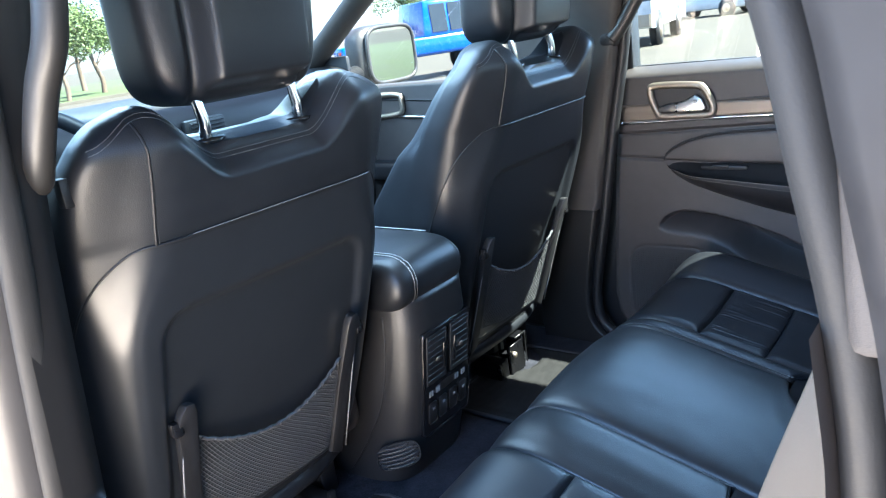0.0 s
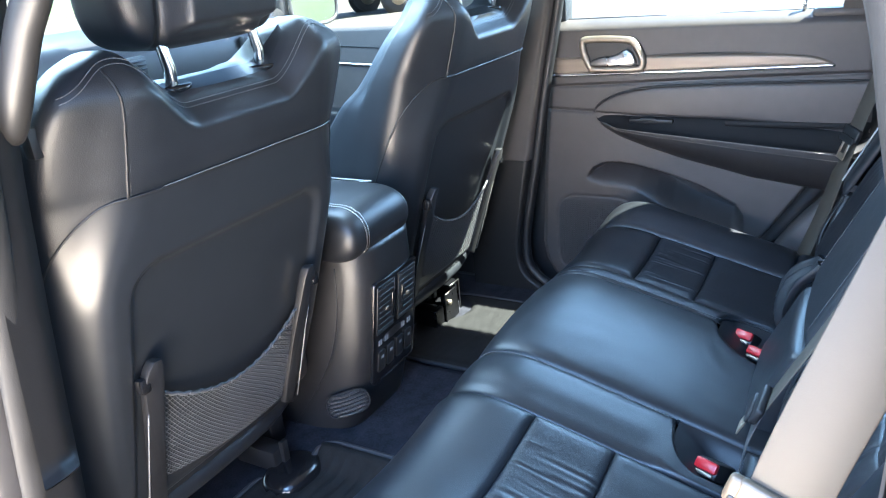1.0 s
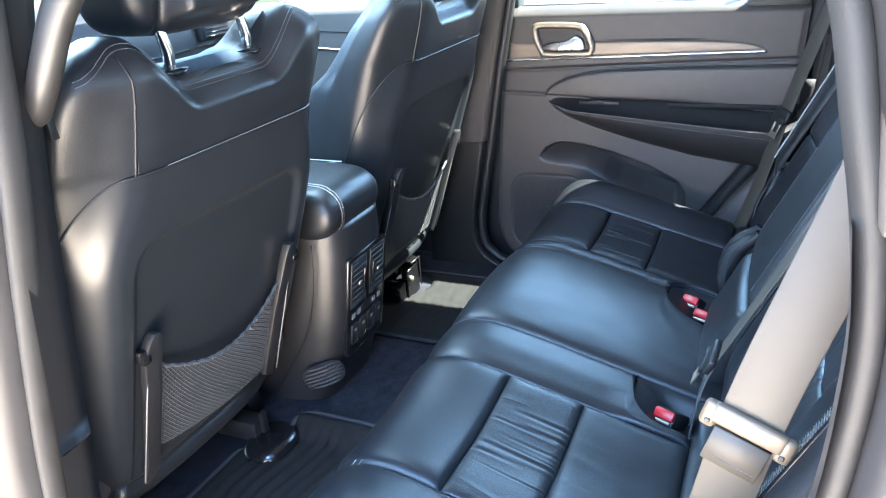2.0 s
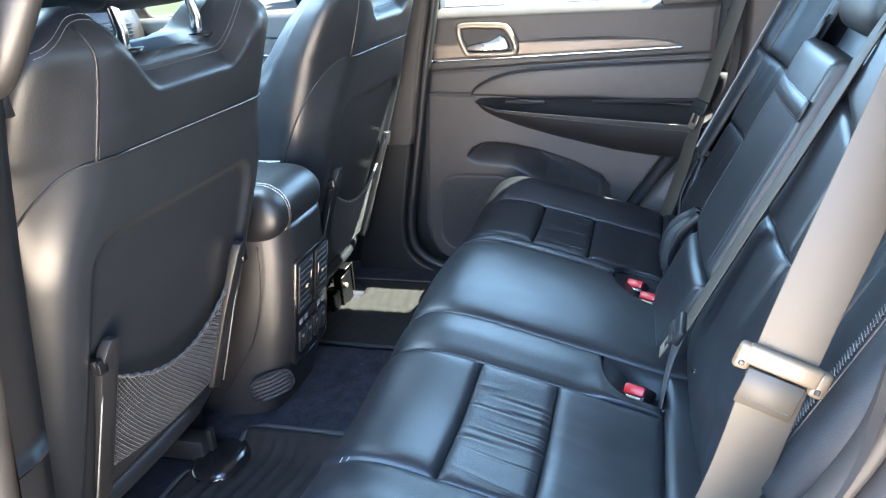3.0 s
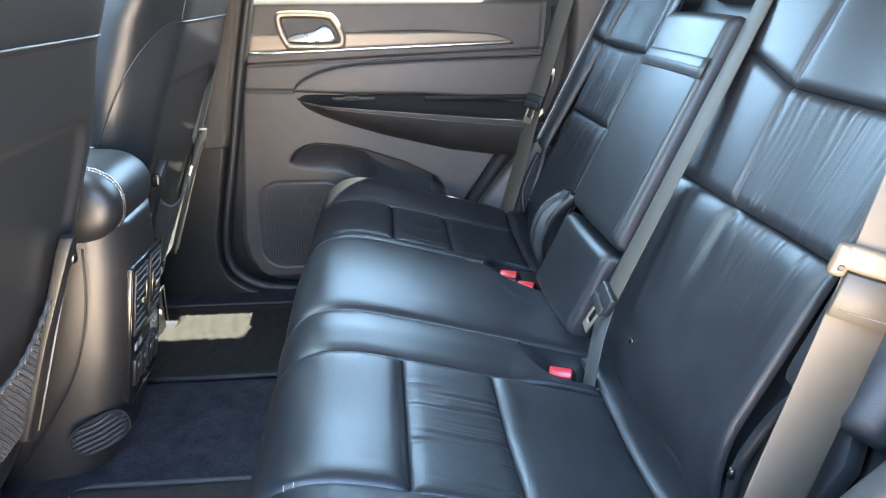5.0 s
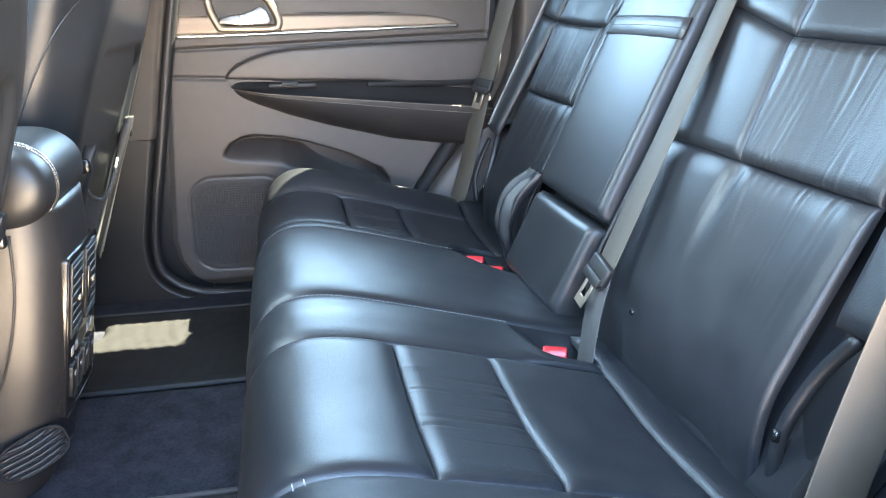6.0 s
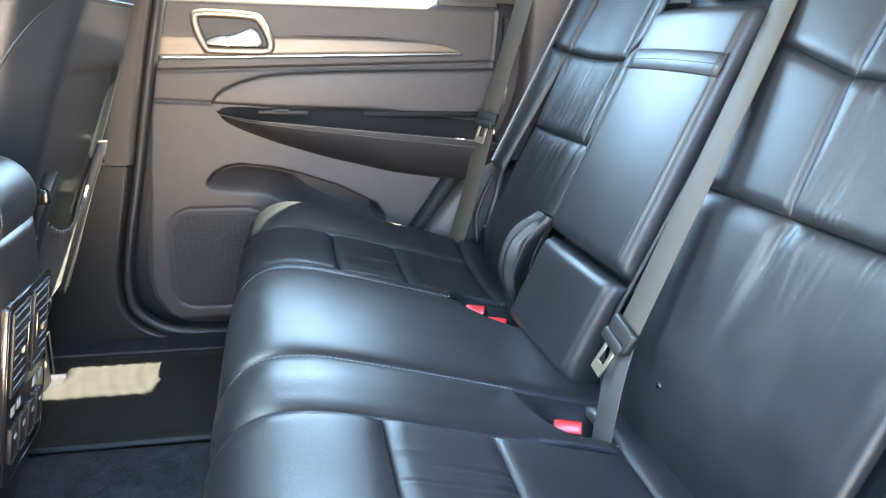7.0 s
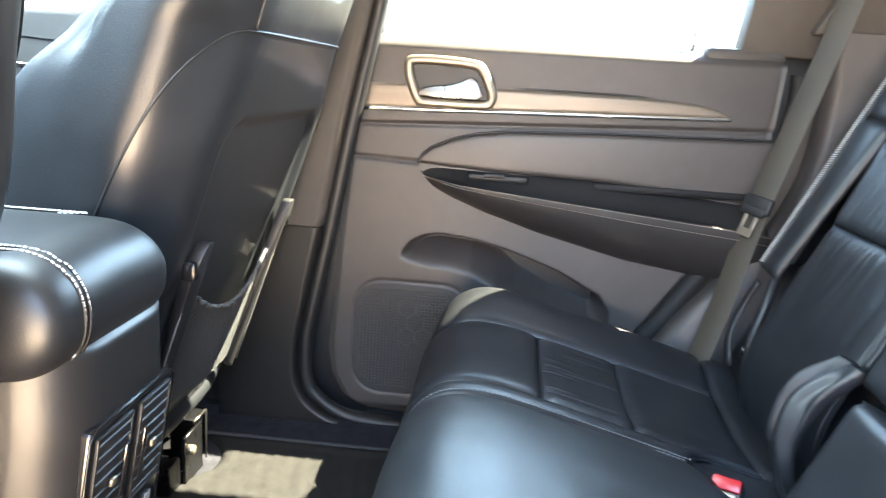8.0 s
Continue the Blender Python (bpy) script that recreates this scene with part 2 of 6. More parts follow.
def stitches(name, points, parent, normal, mat=None, pitch=0.0062, dash=0.0042, r=0.00055):
    """A row of short threads along a line, joined into one mesh."""
    pts = [Vector(p) for p in points]
    at = [0.0]
    for a, b in zip(pts, pts[1:]):
        at.append(at[-1] + (b - a).length)

    def along(t):
        k = min(max(int(np.searchsorted(at, t)) - 1, 0), len(pts) - 2)
        return pts[k].lerp(pts[k + 1], (t - at[k]) / max(1e-9, at[k + 1] - at[k]))
    verts, faces, t = [], [], 0.0
    while t + dash < at[-1]:
        a, b = along(t), along(t + dash)
        t += pitch
        if (b - a).length < dash * 0.3:
            continue
        d = (b - a).normalized()
        s = d.cross(Vector(normal)).normalized()
        o = s.cross(d)
        i = len(verts)
        for q in (a, b):
            verts += [q + s * r, q + o * r * 1.3, q - s * r, q - o * r]
        faces += [(i + k, i + (k + 1) % 4, i + 4 + (k + 1) % 4, i + 4 + k) for k in range(4)]
        faces += [(i + 3, i + 2, i + 1, i), (i + 4, i + 5, i + 6, i + 7)]
    return place(name, mesh_of(name, verts, faces, False), mat or STITCH, parent)


def lerp(a, b, t):
    return a + (b - a) * t


def smooth(x):
    x = min(1.0, max(0.0, x))
    return x * x * (3 - 2 * x)


def curve_at(table, x):
    """Smooth-ish interpolation in a table of pairs, in rising order."""
    if x <= table[0][0]:
        return table[0][1]
    for (a, p), (b, q) in zip(table, table[1:]):
        if x <= b:
            return lerp(p, q, (x - a) / (b - a))
    return table[-1][1]


def soft_at(table, x):
    """Interpolation in a table of pairs, in rising order, by a smooth curve that never overshoots."""
    xs, ys = [p[0] for p in table], [p[1] for p in table]
    if x <= xs[0] or x >= xs[-1]:
        return ys[0] if x <= xs[0] else ys[-1]
    k = next(k for k in range(len(xs) - 1) if x <= xs[k + 1])

    def step(i):
        return (ys[i + 1] - ys[i]) / (xs[i + 1] - xs[i])

    def slope(i):
        if i == 0 or i == len(xs) - 1:
            return step(0) if i == 0 else step(i - 1)
        a, b = step(i - 1), step(i)
        return 0.0 if a * b <= 0 else 2 * a * b / (a + b)
    h = xs[k + 1] - xs[k]
    t = (x - xs[k]) / h
    return ((1 + 2 * t) * (1 - t) ** 2 * ys[k] + t * (1 - t) ** 2 * h * slope(k)
            + t * t * (3 - 2 * t) * ys[k + 1] + t * t * (t - 1) * h * slope(k + 1))


def normal_of(base, u, v, e=0.002):
    n = (base(u + e, v) - base(u - e, v)).cross(base(u, v + e) - base(u, v - e))
    return n.normalized()


def panel(name, base, corners, mat, parent, puff=0.008, r=0.02, res=0.008, wrinkle=None, sink=0.006, label="", flip=False):
    """An upholstery panel: a four-cornered piece of the surface base(u, v), rising from its seams to a soft crown."""
    (a, b, c, d) = [Vector((*q, 0)) for q in corners]
    lu, lv = ((b - a).length + (c - d).length) / 2, ((d - a).length + (c - b).length) / 2
    nu, nv = max(4, int(lu / res)), max(4, int(lv / res))

    def even(i, n, l):
        t = i / n
        k = min(0.25, r / l)
        return t if l < 3 * r else (t + 0.35 * k * math.sin(-2 * math.pi * t) * 0.5)
    verts, faces = [], []
    for i in range(-1, nu + 2):
        for j in range(-1, nv + 2):
            ci, cj = min(max(i, 0), nu), min(max(j, 0), nv)
            s, t = even(ci, nu, lu), even(cj, nv, lv)
            q = (a * (1 - s) + b * s) * (1 - t) + (d * (1 - s) + c * s) * t
            p, n = base(q.x, q.y), normal_of(base, q.x, q.y)
            if flip:
                n = -n
            e = 1.0
            for dist in (s * lu, (1 - s) * lu, t * lv, (1 - t) * lv):
                k = min(1.0, dist / r)
                e *= math.sqrt(max(0.0, 1 - (1 - k) ** 2))
            h = puff * e
            if wrinkle:
                h += wrinkle(s, t, q.x, q.y) * min(1, e * 1.3)
            if i != ci or j != cj:
                h = -sink
            verts.append(p + n * h)
    k = nv + 3
    for i in range(nu + 2):
        for j in range(nv + 2):
            f = (i * k + j, (i + 1) * k + j, (i + 1) * k + j + 1, i * k + j + 1)
            faces.append(f[::-1] if flip else f)
    return place(name, mesh_of(name, verts, faces), mat, parent, label)


def ridge(x):
    """A soft sharp-topped wave between 0 and 1."""
    return (1 - abs(math.sin(x))) ** 2.6


def creases(along, amount, freq, seed, up=False, hold=0.45):
    """Wrinkles of gathered leather that run along s or t and fade away from one seam."""
    def f(s, t, u, v):
        a, c = (s, t) if along == "s" else (t, s)
        a = 1 - a if up else a
        w = 0.35 * noise.noise(Vector((a * 2.2 + seed, c * 1.5, seed))) + 0.12 * noise.noise(Vector((a * 6, c * 4 + seed, 3.1)))
        z = ridge((c + w * 0.35) * freq * math.pi)
        z2 = ridge((c * 1.7 + w * 0.6 + 0.3) * freq * math.pi)
        k = 0.5 + 0.8 * noise.noise(Vector((c * 7 + seed, a * 1.5, 9.0 + seed)))
        fade = hold + (1 - hold) * max(0.0, 1 - a) ** 1.5
        return -amount * max(0.0, k) * (z + 0.5 * z2) * fade + amount * 0.5 * w
    return f


def folds(u0, u1, v0, v1, n, seed, starts=(0, 1), reach=0.6, amp=0.0014):
    """Fine creases of gathered leather that leave a seam (0: v0, 1: v1) and die out."""
    rnd = random.Random(seed)
    lines = []
    for _ in range(n):
        lines.append((rnd.uniform(u0, u1), rnd.choice(starts), rnd.uniform(0.35, 1.0) * reach * abs(v1 - v0), rnd.gauss(0, 0.07), rnd.gauss(0, 0.5),
                      rnd.uniform(0.0011, 0.0036), rnd.uniform(0.35, 1.0) * amp, rnd.choice((-1, -1, 1))))

    def f(s, t, u, v):
        tot = 0.0007 * noise.noise(Vector((u * 26 + seed, v * 17, seed)))
        for a, side, length, slope, bend, w, h, sign in lines:
            d = v - v0 if side == 0 else v1 - v
            if 0 <= d < length:
                x = (u - a - slope * d - bend * d * d) / w
                if abs(x) < 4:
                    fade = (1 - d / length) ** 0.8
                    tot += fade * h * (sign * math.exp(-x * x) + 0.4 * math.exp(-(abs(x) - 2) ** 2))
        return tot
    return f


def blob(name, fn, nu, nv, mat, parent=None, label="", caps=True, top=True):
    """A closed loft: rings fn(i/nu, j/nv), closed round j."""
    verts = [fn(i / nu, j / nv) for i in range(nu + 1) for j in range(nv)]
    faces = [(i * nv + j, (i + 1) * nv + j, (i + 1) * nv + (j + 1) % nv, i * nv + (j + 1) % nv) for i in range(nu) for j in range(nv)]
    if caps:
        faces += [tuple(range(nv))] + ([tuple(nu * nv + j for j in range(nv))[::-1]] if top else [])
    me = mesh_of(name, verts, faces)
    bm = bmesh.new()
    bm.from_mesh(me)
    bmesh.ops.recalc_face_normals(bm, faces=bm.faces)
    bm.to_mesh(me)
    bm.free()
    me.polygons.foreach_set("use_smooth", [True] * len(me.polygons))
    return place(name, me, mat, parent, label)


def sq(c, e):
    return math.copysign(abs(c) ** e, c)


def pillow(name, centre, half, mat, parent=None, label="", e=0.45, tilt=0.0, nu=20, nv=40):
    """A rounded cushion block: a superellipsoid, leaning back by tilt degrees round x."""
    m = Matrix.Translation(centre) @ Matrix.Rotation(radians(tilt), 4, "X")

    def f(i, j):
        a, b = (i - 0.5) * math.pi * 0.998, j * 2 * math.pi
        return m @ Vector((half[0] * sq(math.cos(a), e) * sq(math.cos(b), e), half[1] * sq(math.cos(a), e) * sq(math.sin(b), e), half[2] * sq(math.sin(a), e)))
    return blob(name, f, nu, nv, mat, parent, label)


def plate(name, outline, normal, thick, mat, parent=None, label="", bevel=0.0):
    """A flat piece with the given outline of places, thick along normal."""
    bm = bmesh.new()
    vs = [bm.verts.new(p) for p in outline]
    f = bm.faces.new(vs)
    r = bmesh.ops.extrude_face_region(bm, geom=[f])
    for v in r["geom"]:
        if isinstance(v, bmesh.types.BMVert):
            v.co += Vector(normal) * thick
    bmesh.ops.recalc_face_normals(bm, faces=bm.faces)
    if bevel:
        bmesh.ops.bevel(bm, geom=[e for e in bm.edges if e.calc_face_angle(0) > 0.6], offset=bevel, segments=2, profile=0.5, affect="EDGES")
    return part(name, bm, mat, parent, label)


# ---- ground and the shell of the car ----
bm = bmesh.new()
bmesh.ops.create_grid(bm, x_segments=8, y_segments=8, size=1500)
tagged(part("ground", bm, CONCRETE), "sunlit beige concrete of a car lot", "ground", kind="structure")


def floor_z(x, y):
    hump = smooth((0.215 - abs(x)) / 0.05) * 0.022
    return 0.5 + hump + 0.0012 * noise.noise(Vector((x * 30, y * 30, 0)))


NX, NY = 112, 160
verts = [Vector((lerp(-0.70, 0.70, i / NX), lerp(-0.86, 1.25, j / NY), 0)) for i in range(NX + 1) for j in range(NY + 1)]
for v in verts:
    v.z = floor_z(v.x, v.y)
faces = [(i * (NY + 1) + j, (i + 1) * (NY + 1) + j, (i + 1) * (NY + 1) + j + 1, i * (NY + 1) + j + 1) for i in range(NX) for j in range(NY)]
tagged(place("floor", mesh_of("floor", verts, faces), CARPET), "black cut-pile carpet over the tunnel", "floor", kind="structure")
floor_pan = box_part("underbody", (-0.74, 0.74, -2.05, 1.45, 0.36, 0.47), BLACK, bevel=0.01)
tagged(floor_pan, "dark steel floor pan of the car", "underbody", kind="structure")

# headliner, pillars and glass overhead
NX, NY = 24, 40
verts = [Vector((lerp(-0.64, 0.64, i / NX), lerp(-2.0, 0.45, j / NY), 0)) for i in range(NX + 1) for j in range(NY + 1)]
for v in verts:
    v.z = 1.665 - 0.09 * (abs(v.x) / 0.64) ** 3 - 0.03 * ((v.y + 0.7) / 1.3) ** 2
faces = [(i * (NY + 1) + j, i * (NY + 1) + j + 1, (i + 1) * (NY + 1) + j + 1, (i + 1) * (NY + 1) + j) for i in range(NX) for j in range(NY)]
faces = [f for f in faces if not (abs(sum(verts[k].x for k in f) / 4) < 0.40 and -0.02 < sum(verts[k].y for k in f) / 4 < 0.42)]
tagged(place("ceiling", mesh_of("ceiling", verts, faces), HEADLINER), "mid grey woven headliner", "ceiling", kind="structure")
bm = bmesh.new()
box(bm, -0.66, 0.66, -2.05, -0.02, 1.69, 1.72, 0.01)
box(bm, -0.66, -0.40, -0.02, 0.42, 1.69, 1.72, 0.01)
box(bm, 0.40, 0.66, -0.02, 0.42, 1.69, 1.72, 0.01)
box(bm, -0.66, 0.66, 0.42, 0.48, 1.69, 1.72, 0.01)
# Roof opening is out of view, put in only for light from above.
ob = plate("window_2", [(-0.41, -0.03, 1.695), (0.41, -0.03, 1.695), (0.41, 0.43, 1.695), (-0.41, 0.43, 1.695)], (0, 0, 1), 0.005, ADDEDROOFGLASS)
tagged(ob, "unseen dark glass roof opening added to let light in", "sunroof", kind="structure")
tagged(part("roof", bm, PAINT), "dark grey metallic painted roof", "roof", kind="structure")

TRIM_EDGE = [(-0.16, 1.60), (-0.125, 1.40), (-0.093, 1.23), (-0.06, 1.07), (-0.02, 0.85), (0.005, 0.72), (0.018, 0.63), (0.008, 0.555), (-0.045, 0.508), (-0.13, 0.492), (-0.30, 0.488)]


def side_trim(s):
    """B-pillar and sill trim on one side; s is +1 on the passenger side."""
    t = thing("pillar_trim", "grey grained plastic centre pillar trim with a split line", "pillar trim", kind="structure")
    e = [Vector((0, a - (0.012 if s > 0 else 0), b)) for a, b in TRIM_EDGE]
    edge = spline(e, 60)
    for name, lo, hi in (("upper_trim", 0.867, 2.0), ("lower_trim", 0.0, 0.867)):
        pts = [p for p in edge if lo <= p.z <= hi]
        k = next(k for k in range(len(edge) - 1) if edge[k + 1].z < 0.867)
        for z in ((0.8675, 0.8690) if lo else (0.8655, 0.8645)):
            q = edge[k].lerp(edge[k + 1], (edge[k].z - z) / (edge[k].z - edge[k + 1].z))
            pts = [q] + pts if not lo else pts + [q]
        pts.sort(key=lambda p: edge.index(p) if p in edge else (k + 0.5 - (p.z - 0.867)))
        ys = 0.15
        out = [Vector((s * (0.66 - 0.05 * smooth((p.z - 1.2) / 0.5)), p.y, p.z)) for p in pts]
        n = 8
        verts, faces = [], []
        for p in out:
            for k in range(-2, n + 1):
                q = max(0, k) / n
                roll = 0.018 * (1 - math.sqrt(1 - (1 - min(1, q * (ys - p.y) / 0.018)) ** 2))
                x = p.x + s * roll + (s * 0.03 if k == -2 else s * 0.01 if k == -1 else 0)
                verts.append((x, lerp(p.y, ys, q ** 1.8), p.z if p.z > 0.5 else lerp(p.z, 0.44, q)))
        w = n + 3
        faces = [(i * w + k, i * w + k + 1, (i + 1) * w + k + 1, (i + 1) * w + k) for i in range(len(out) - 1) for k in range(w - 1)]
        # Lower trims and driver-side upper trim have their shade put into the colour.
        part_ob = place(name, mesh_of(name, verts, faces), PILLAR if name == "upper_trim" and s > 0 else DARKSHADETRIM, t)
    if s > 0:
        lip = [Vector((0.688 - 0.05 * smooth((p.z - 1.2) / 0.5), p.y - 0.010, p.z + (0.004 if p.z < 0.54 else 0))) for p in edge]
        tube("seal_lip", lip, 0.013, BLACK, t, "black rubber seal lip", k=10, up=(1, 0, 0))
    sill = box_part("sill_plate", (min(s * 0.62, s * 0.74), max(s * 0.62, s * 0.74), -0.62, 1.2, 0.455, 0.492), BLACK, t, "black ribbed sill plate", 0.008)
    return t


side_trim(1)
side_trim(-1)

# Body inside the gaps, boxed in to stop light leaking round the doors.
pb = thing("pillar_body", "black painted body inside the door gaps", "pillar", kind="structure")
for dims in ((0.75, 0.80, -0.115, 0.14, 0.40, 1.62), (0.765, 0.85, -0.90, -0.77, 0.40, 1.215), (0.762, 0.85, -0.60, 0.12, 0.36, 0.54), (0.75, 0.85, -0.90, -0.40, 0.36, 0.60), (-0.80, -0.715, 0.07, 0.18, 0.40, 1.62)):
    box_part("gap_closure", dims, BLACK, pb, bevel=0.008)

# left rear door opening: seal ring and painted body flange
LOOP = [(-0.15, 1.55), (-0.125, 1.38), (-0.09, 1.22), (-0.045, 1.06), (0.008, 0.85), (0.03, 0.70), (0.03, 0.60), (0.0, 0.53), (-0.06, 0.485), (-0.25, 0.475),
        (-0.38, 0.52), (-0.5, 0.62), (-0.62, 0.765), (-0.715, 0.873), (-0.766, 0.925), (-0.793, 0.972), (-0.815, 1.03), (-0.822, 1.09), (-0.824, 1.16), (-0.817, 1.23),
        (-0.803, 1.30), (-0.787, 1.37), (-0.75, 1.46), (-0.68, 1.55), (-0.55, 1.60), (-0.3, 1.61)]


def loop_points(x, s):
    pts = [Vector((s * x, a, b)) for a, b in LOOP]
    return spline(pts + pts[:1], 181)[:-1]


def outward(pts):
    c = Vector((pts[0].x, -0.42, 1.1))
    dirs = []
    for i, p in enumerate(pts):
        d = (pts[(i + 1) % len(pts)] - pts[i - 1]).normalized()
        o = Vector((0, -d.z, d.y))
        dirs.append(o if o.dot(p - c) > 0 else -o)
    return dirs


for s in (-1, 1):
    pts = loop_points(0.70 if s < 0 else 0.755, s)
    dirs = outward(pts)
    sec = [(0.013 * math.cos(a) * (1.5 if math.cos(a) < 0 else 1.0), 0.011 * math.sin(a)) for a in [k * math.pi / 6 for k in range(12)]]
    if s > 0:
        keep = [k for k in range(len(pts)) if pts[k].z < 1.18]
        k0 = next(k for k in keep if pts[k - 1].z >= 1.18)
        order = [(k0 + i) % len(pts) for i in range(len(keep))]
        pts, dirs = [pts[k] for k in order], [dirs[k] for k in order]
    v, f = sweep(pts, sec if s < 0 else [(-a, b) for a, b in sec], lambda i: dirs[i], s < 0)
    ob = place("door_seal", mesh_of("door_seal", v, f), RUBBER)
    tagged(ob, "soft grey rubber weatherstrip round the door opening" if s < 0 else "black rubber weatherstrip behind the closed door", "door seal", kind="structure")
pts = loop_points(0.70, -1)
dirs = outward(pts)
cross = -1 if (pts[1] - pts[0]).cross(dirs[0]).x > 0 else 1
flange = [(0.0, 0.006), (0.03, 0.012), (0.042, 0.022), (0.05, 0.05), (0.075, 0.075), (0.10, 0.12), (0.108, 0.32), (0.06, 0.32), (0.03, 0.06), (-0.015, 0.04), (-0.015, 0.012)]
v, f = sweep(pts, [(a * cross, b) for a, b in flange], lambda i: dirs[i], True)
for i, p in enumerate(pts):
    if p.y < -0.2:
        for q in (6, 7):
            v[i * len(flange) + q] = v[i * len(flange) + q] - dirs[i] * 0.16
tagged(place("body_side", mesh_of("body_side", v, f), PAINT), "dark grey metallic painted body round the open door", "car body", kind="structure")

# quarter trims behind the doors, with the rear side windows
for s in (-1, 1):
    t = thing("quarter_trim", "grey grained plastic trim behind the rear door", "quarter trim", kind="structure")
    edge = [(-0.50, 0.50), (-0.60, 0.705), (-0.70, 0.83), (-0.752, 0.90), (-0.785, 0.965), (-0.806, 1.04), (-0.812, 1.16), (-0.805, 1.24)]
    e = spline([Vector((0, a - (0.036 if s > 0 else 0.0), b)) for a, b in edge], 30)
    verts, faces = [], []
    for p in e:
        for x, y in ((0.725, p.y), (0.705, p.y), (0.690, p.y - 0.006), (0.684, p.y - 0.02), (0.675, -1.1), (0.66, -2.0)):
            verts.append((s * x, min(y, p.y), p.z))
    faces = [(i * 6 + k, i * 6 + k + 1, (i + 1) * 6 + k + 1, (i + 1) * 6 + k) for i in range(len(e) - 1) for k in range(5)]
    place("lower_panel", mesh_of("lower_panel", verts, faces), TRIM, t)
    # Panel is widened rearward, out of view, to stop a stray sun spot.
    up = [(s * 0.70, -0.818, 1.236), (s * 0.672, -0.895 if s > 0 else -0.80, 1.40), (s * 0.61, -0.93 if s > 0 else -0.74, 1.60), (s * 0.60, -1.32, 1.60), (s * 0.655, -1.27, 1.40), (s * 0.68, -1.20, 1.236)]
    plate("pillar_panel", up, (s, 0, 0), 0.03, PILLAR, t, bevel=0.006)
    box_part("rear_post", (min(s * 0.58, s * 0.68), max(s * 0.58, s * 0.68), -2.02, -1.86, 1.2, 1.66), PILLAR, t, bevel=0.01)
    box_part("top_rail", (min(s * 0.58, s * 0.66), max(s * 0.58, s * 0.66), -1.9, -0.74, 1.56, 1.66), PILLAR, t, bevel=0.01)
    ob = plate("window_3" if s > 0 else "window_4", [(s * 0.70, -1.0, 1.22), (s * 0.70, -1.9, 1.22), (s * 0.63, -1.9, 1.58), (s * 0.63, -0.93, 1.58)], (s, 0, 0), 0.004, TINTED)
    tagged(ob, "tinted fixed rear side window", "window", kind="structure")
gate = thing("tailgate", "dark trimmed tailgate with a tinted window", "tailgate", kind="structure")
box_part("lower_panel", (-0.68, 0.68, -2.06, -2.0, 0.45, 1.15), TRIM, gate, bevel=0.01)
plate("pane", [(-0.62, -2.03, 1.15), (0.62, -2.03, 1.15), (0.58, -1.95, 1.62), (-0.58, -1.95, 1.62)], (0, -1, 0), 0.004, TINTED, gate)
box_part("cargo_floor", (-0.69, 0.69, -2.0, -0.88, 0.64, 0.68), CARPET, gate, bevel=0.004)

# ---- right rear door ----
LEFT = [(0.497, 0.14), (0.503, 0.105), (0.53, 0.066), (0.57, 0.044), (0.62, 0.036), (0.86, 0.051), (1.16, 0.078), (1.205, 0.087)]
RIGHT = [(0.497, 0.42), (0.56, 0.50), (0.697, 0.604), (0.903, 0.74), (1.0, 0.785), (1.205, 0.797)]
TOP = [(0.189, 0.984), (0.197, 1.0), (0.213, 1.013), (0.247, 1.029), (0.29, 1.041), (0.345, 1.048), (0.5, 1.055), (0.8, 1.062)]
REC = [(0.189, 0.984), (0.311, 0.977), (0.504, 0.973), (0.743, 0.953), (0.8, 0.947)]
PAD = [(0.189, 0.980), (0.2, 0.963), (0.739, 0.916), (0.8, 0.908)]
BOT = [(0.189, 0.976), (0.2, 0.955), (0.22, 0.942), (0.254, 0.926), (0.32, 0.901), (0.409, 0.874), (0.563, 0.837), (0.686, 0.819), (0.8, 0.803)]
SCOOP_U = [(0.163, 0.809), (0.17, 0.825), (0.185, 0.843), (0.21, 0.856), (0.235, 0.86), (0.30, 0.853), (0.362, 0.838), (0.45, 0.808), (0.53, 0.768), (0.548, 0.745), (0.556, 0.70)]
SCOOP_L = [(0.163, 0.809), (0.18, 0.798), (0.21, 0.792), (0.25, 0.79), (0.294, 0.783), (0.34, 0.76), (0.38, 0.73), (0.44, 0.70), (0.556, 0.66)]
DX = 0.73


def rounded(y, z, y0, y1, z0, z1, r):
    """Signed distance to a rounded rectangle, negative inside."""
    dy, dz = max(y0 + r - y, y - y1 + r), max(z0 + r - z, z - z1 + r)
    return math.hypot(max(dy, 0), max(dz, 0)) + min(max(dy, dz), 0) - r


def door_height(y, z):
    h = 0.004 * noise.noise(Vector((y * 3, z * 3, 5)))
    if z > 1.180:
        h -= 0.034 * ((z - 1.180) / 0.025) ** 1.7
    for line in (1.050 + (y - 0.146) * 0.042, ):
        h -= 0.0035 * math.exp(-((z - line) / 0.0035) ** 2)
        h += 0.004 * smooth((z - line) / 0.004)
    if y < 0.192:
        h -= 0.004 * math.exp(-((z - (0.99 - (y - 0.06) * 0.04)) / 0.0035) ** 2)
    if 0.163 < y < 0.556:
        u, l = curve_at(SCOOP_U, y), curve_at(SCOOP_L, y)
        if l < z < u:
            h -= 0.072 * smooth((u - z) / 0.014) * smooth((z - l) / 0.075) * smooth((0.557 - y) / 0.04)
    d = rounded(y, z, 0.083, 0.30, 0.542, 0.762, 0.055)
    h -= 0.0025 * math.exp(-(d / 0.003) ** 2)
    h -= 0.02 * smooth((0.52 - z) / 0.03)
    return h


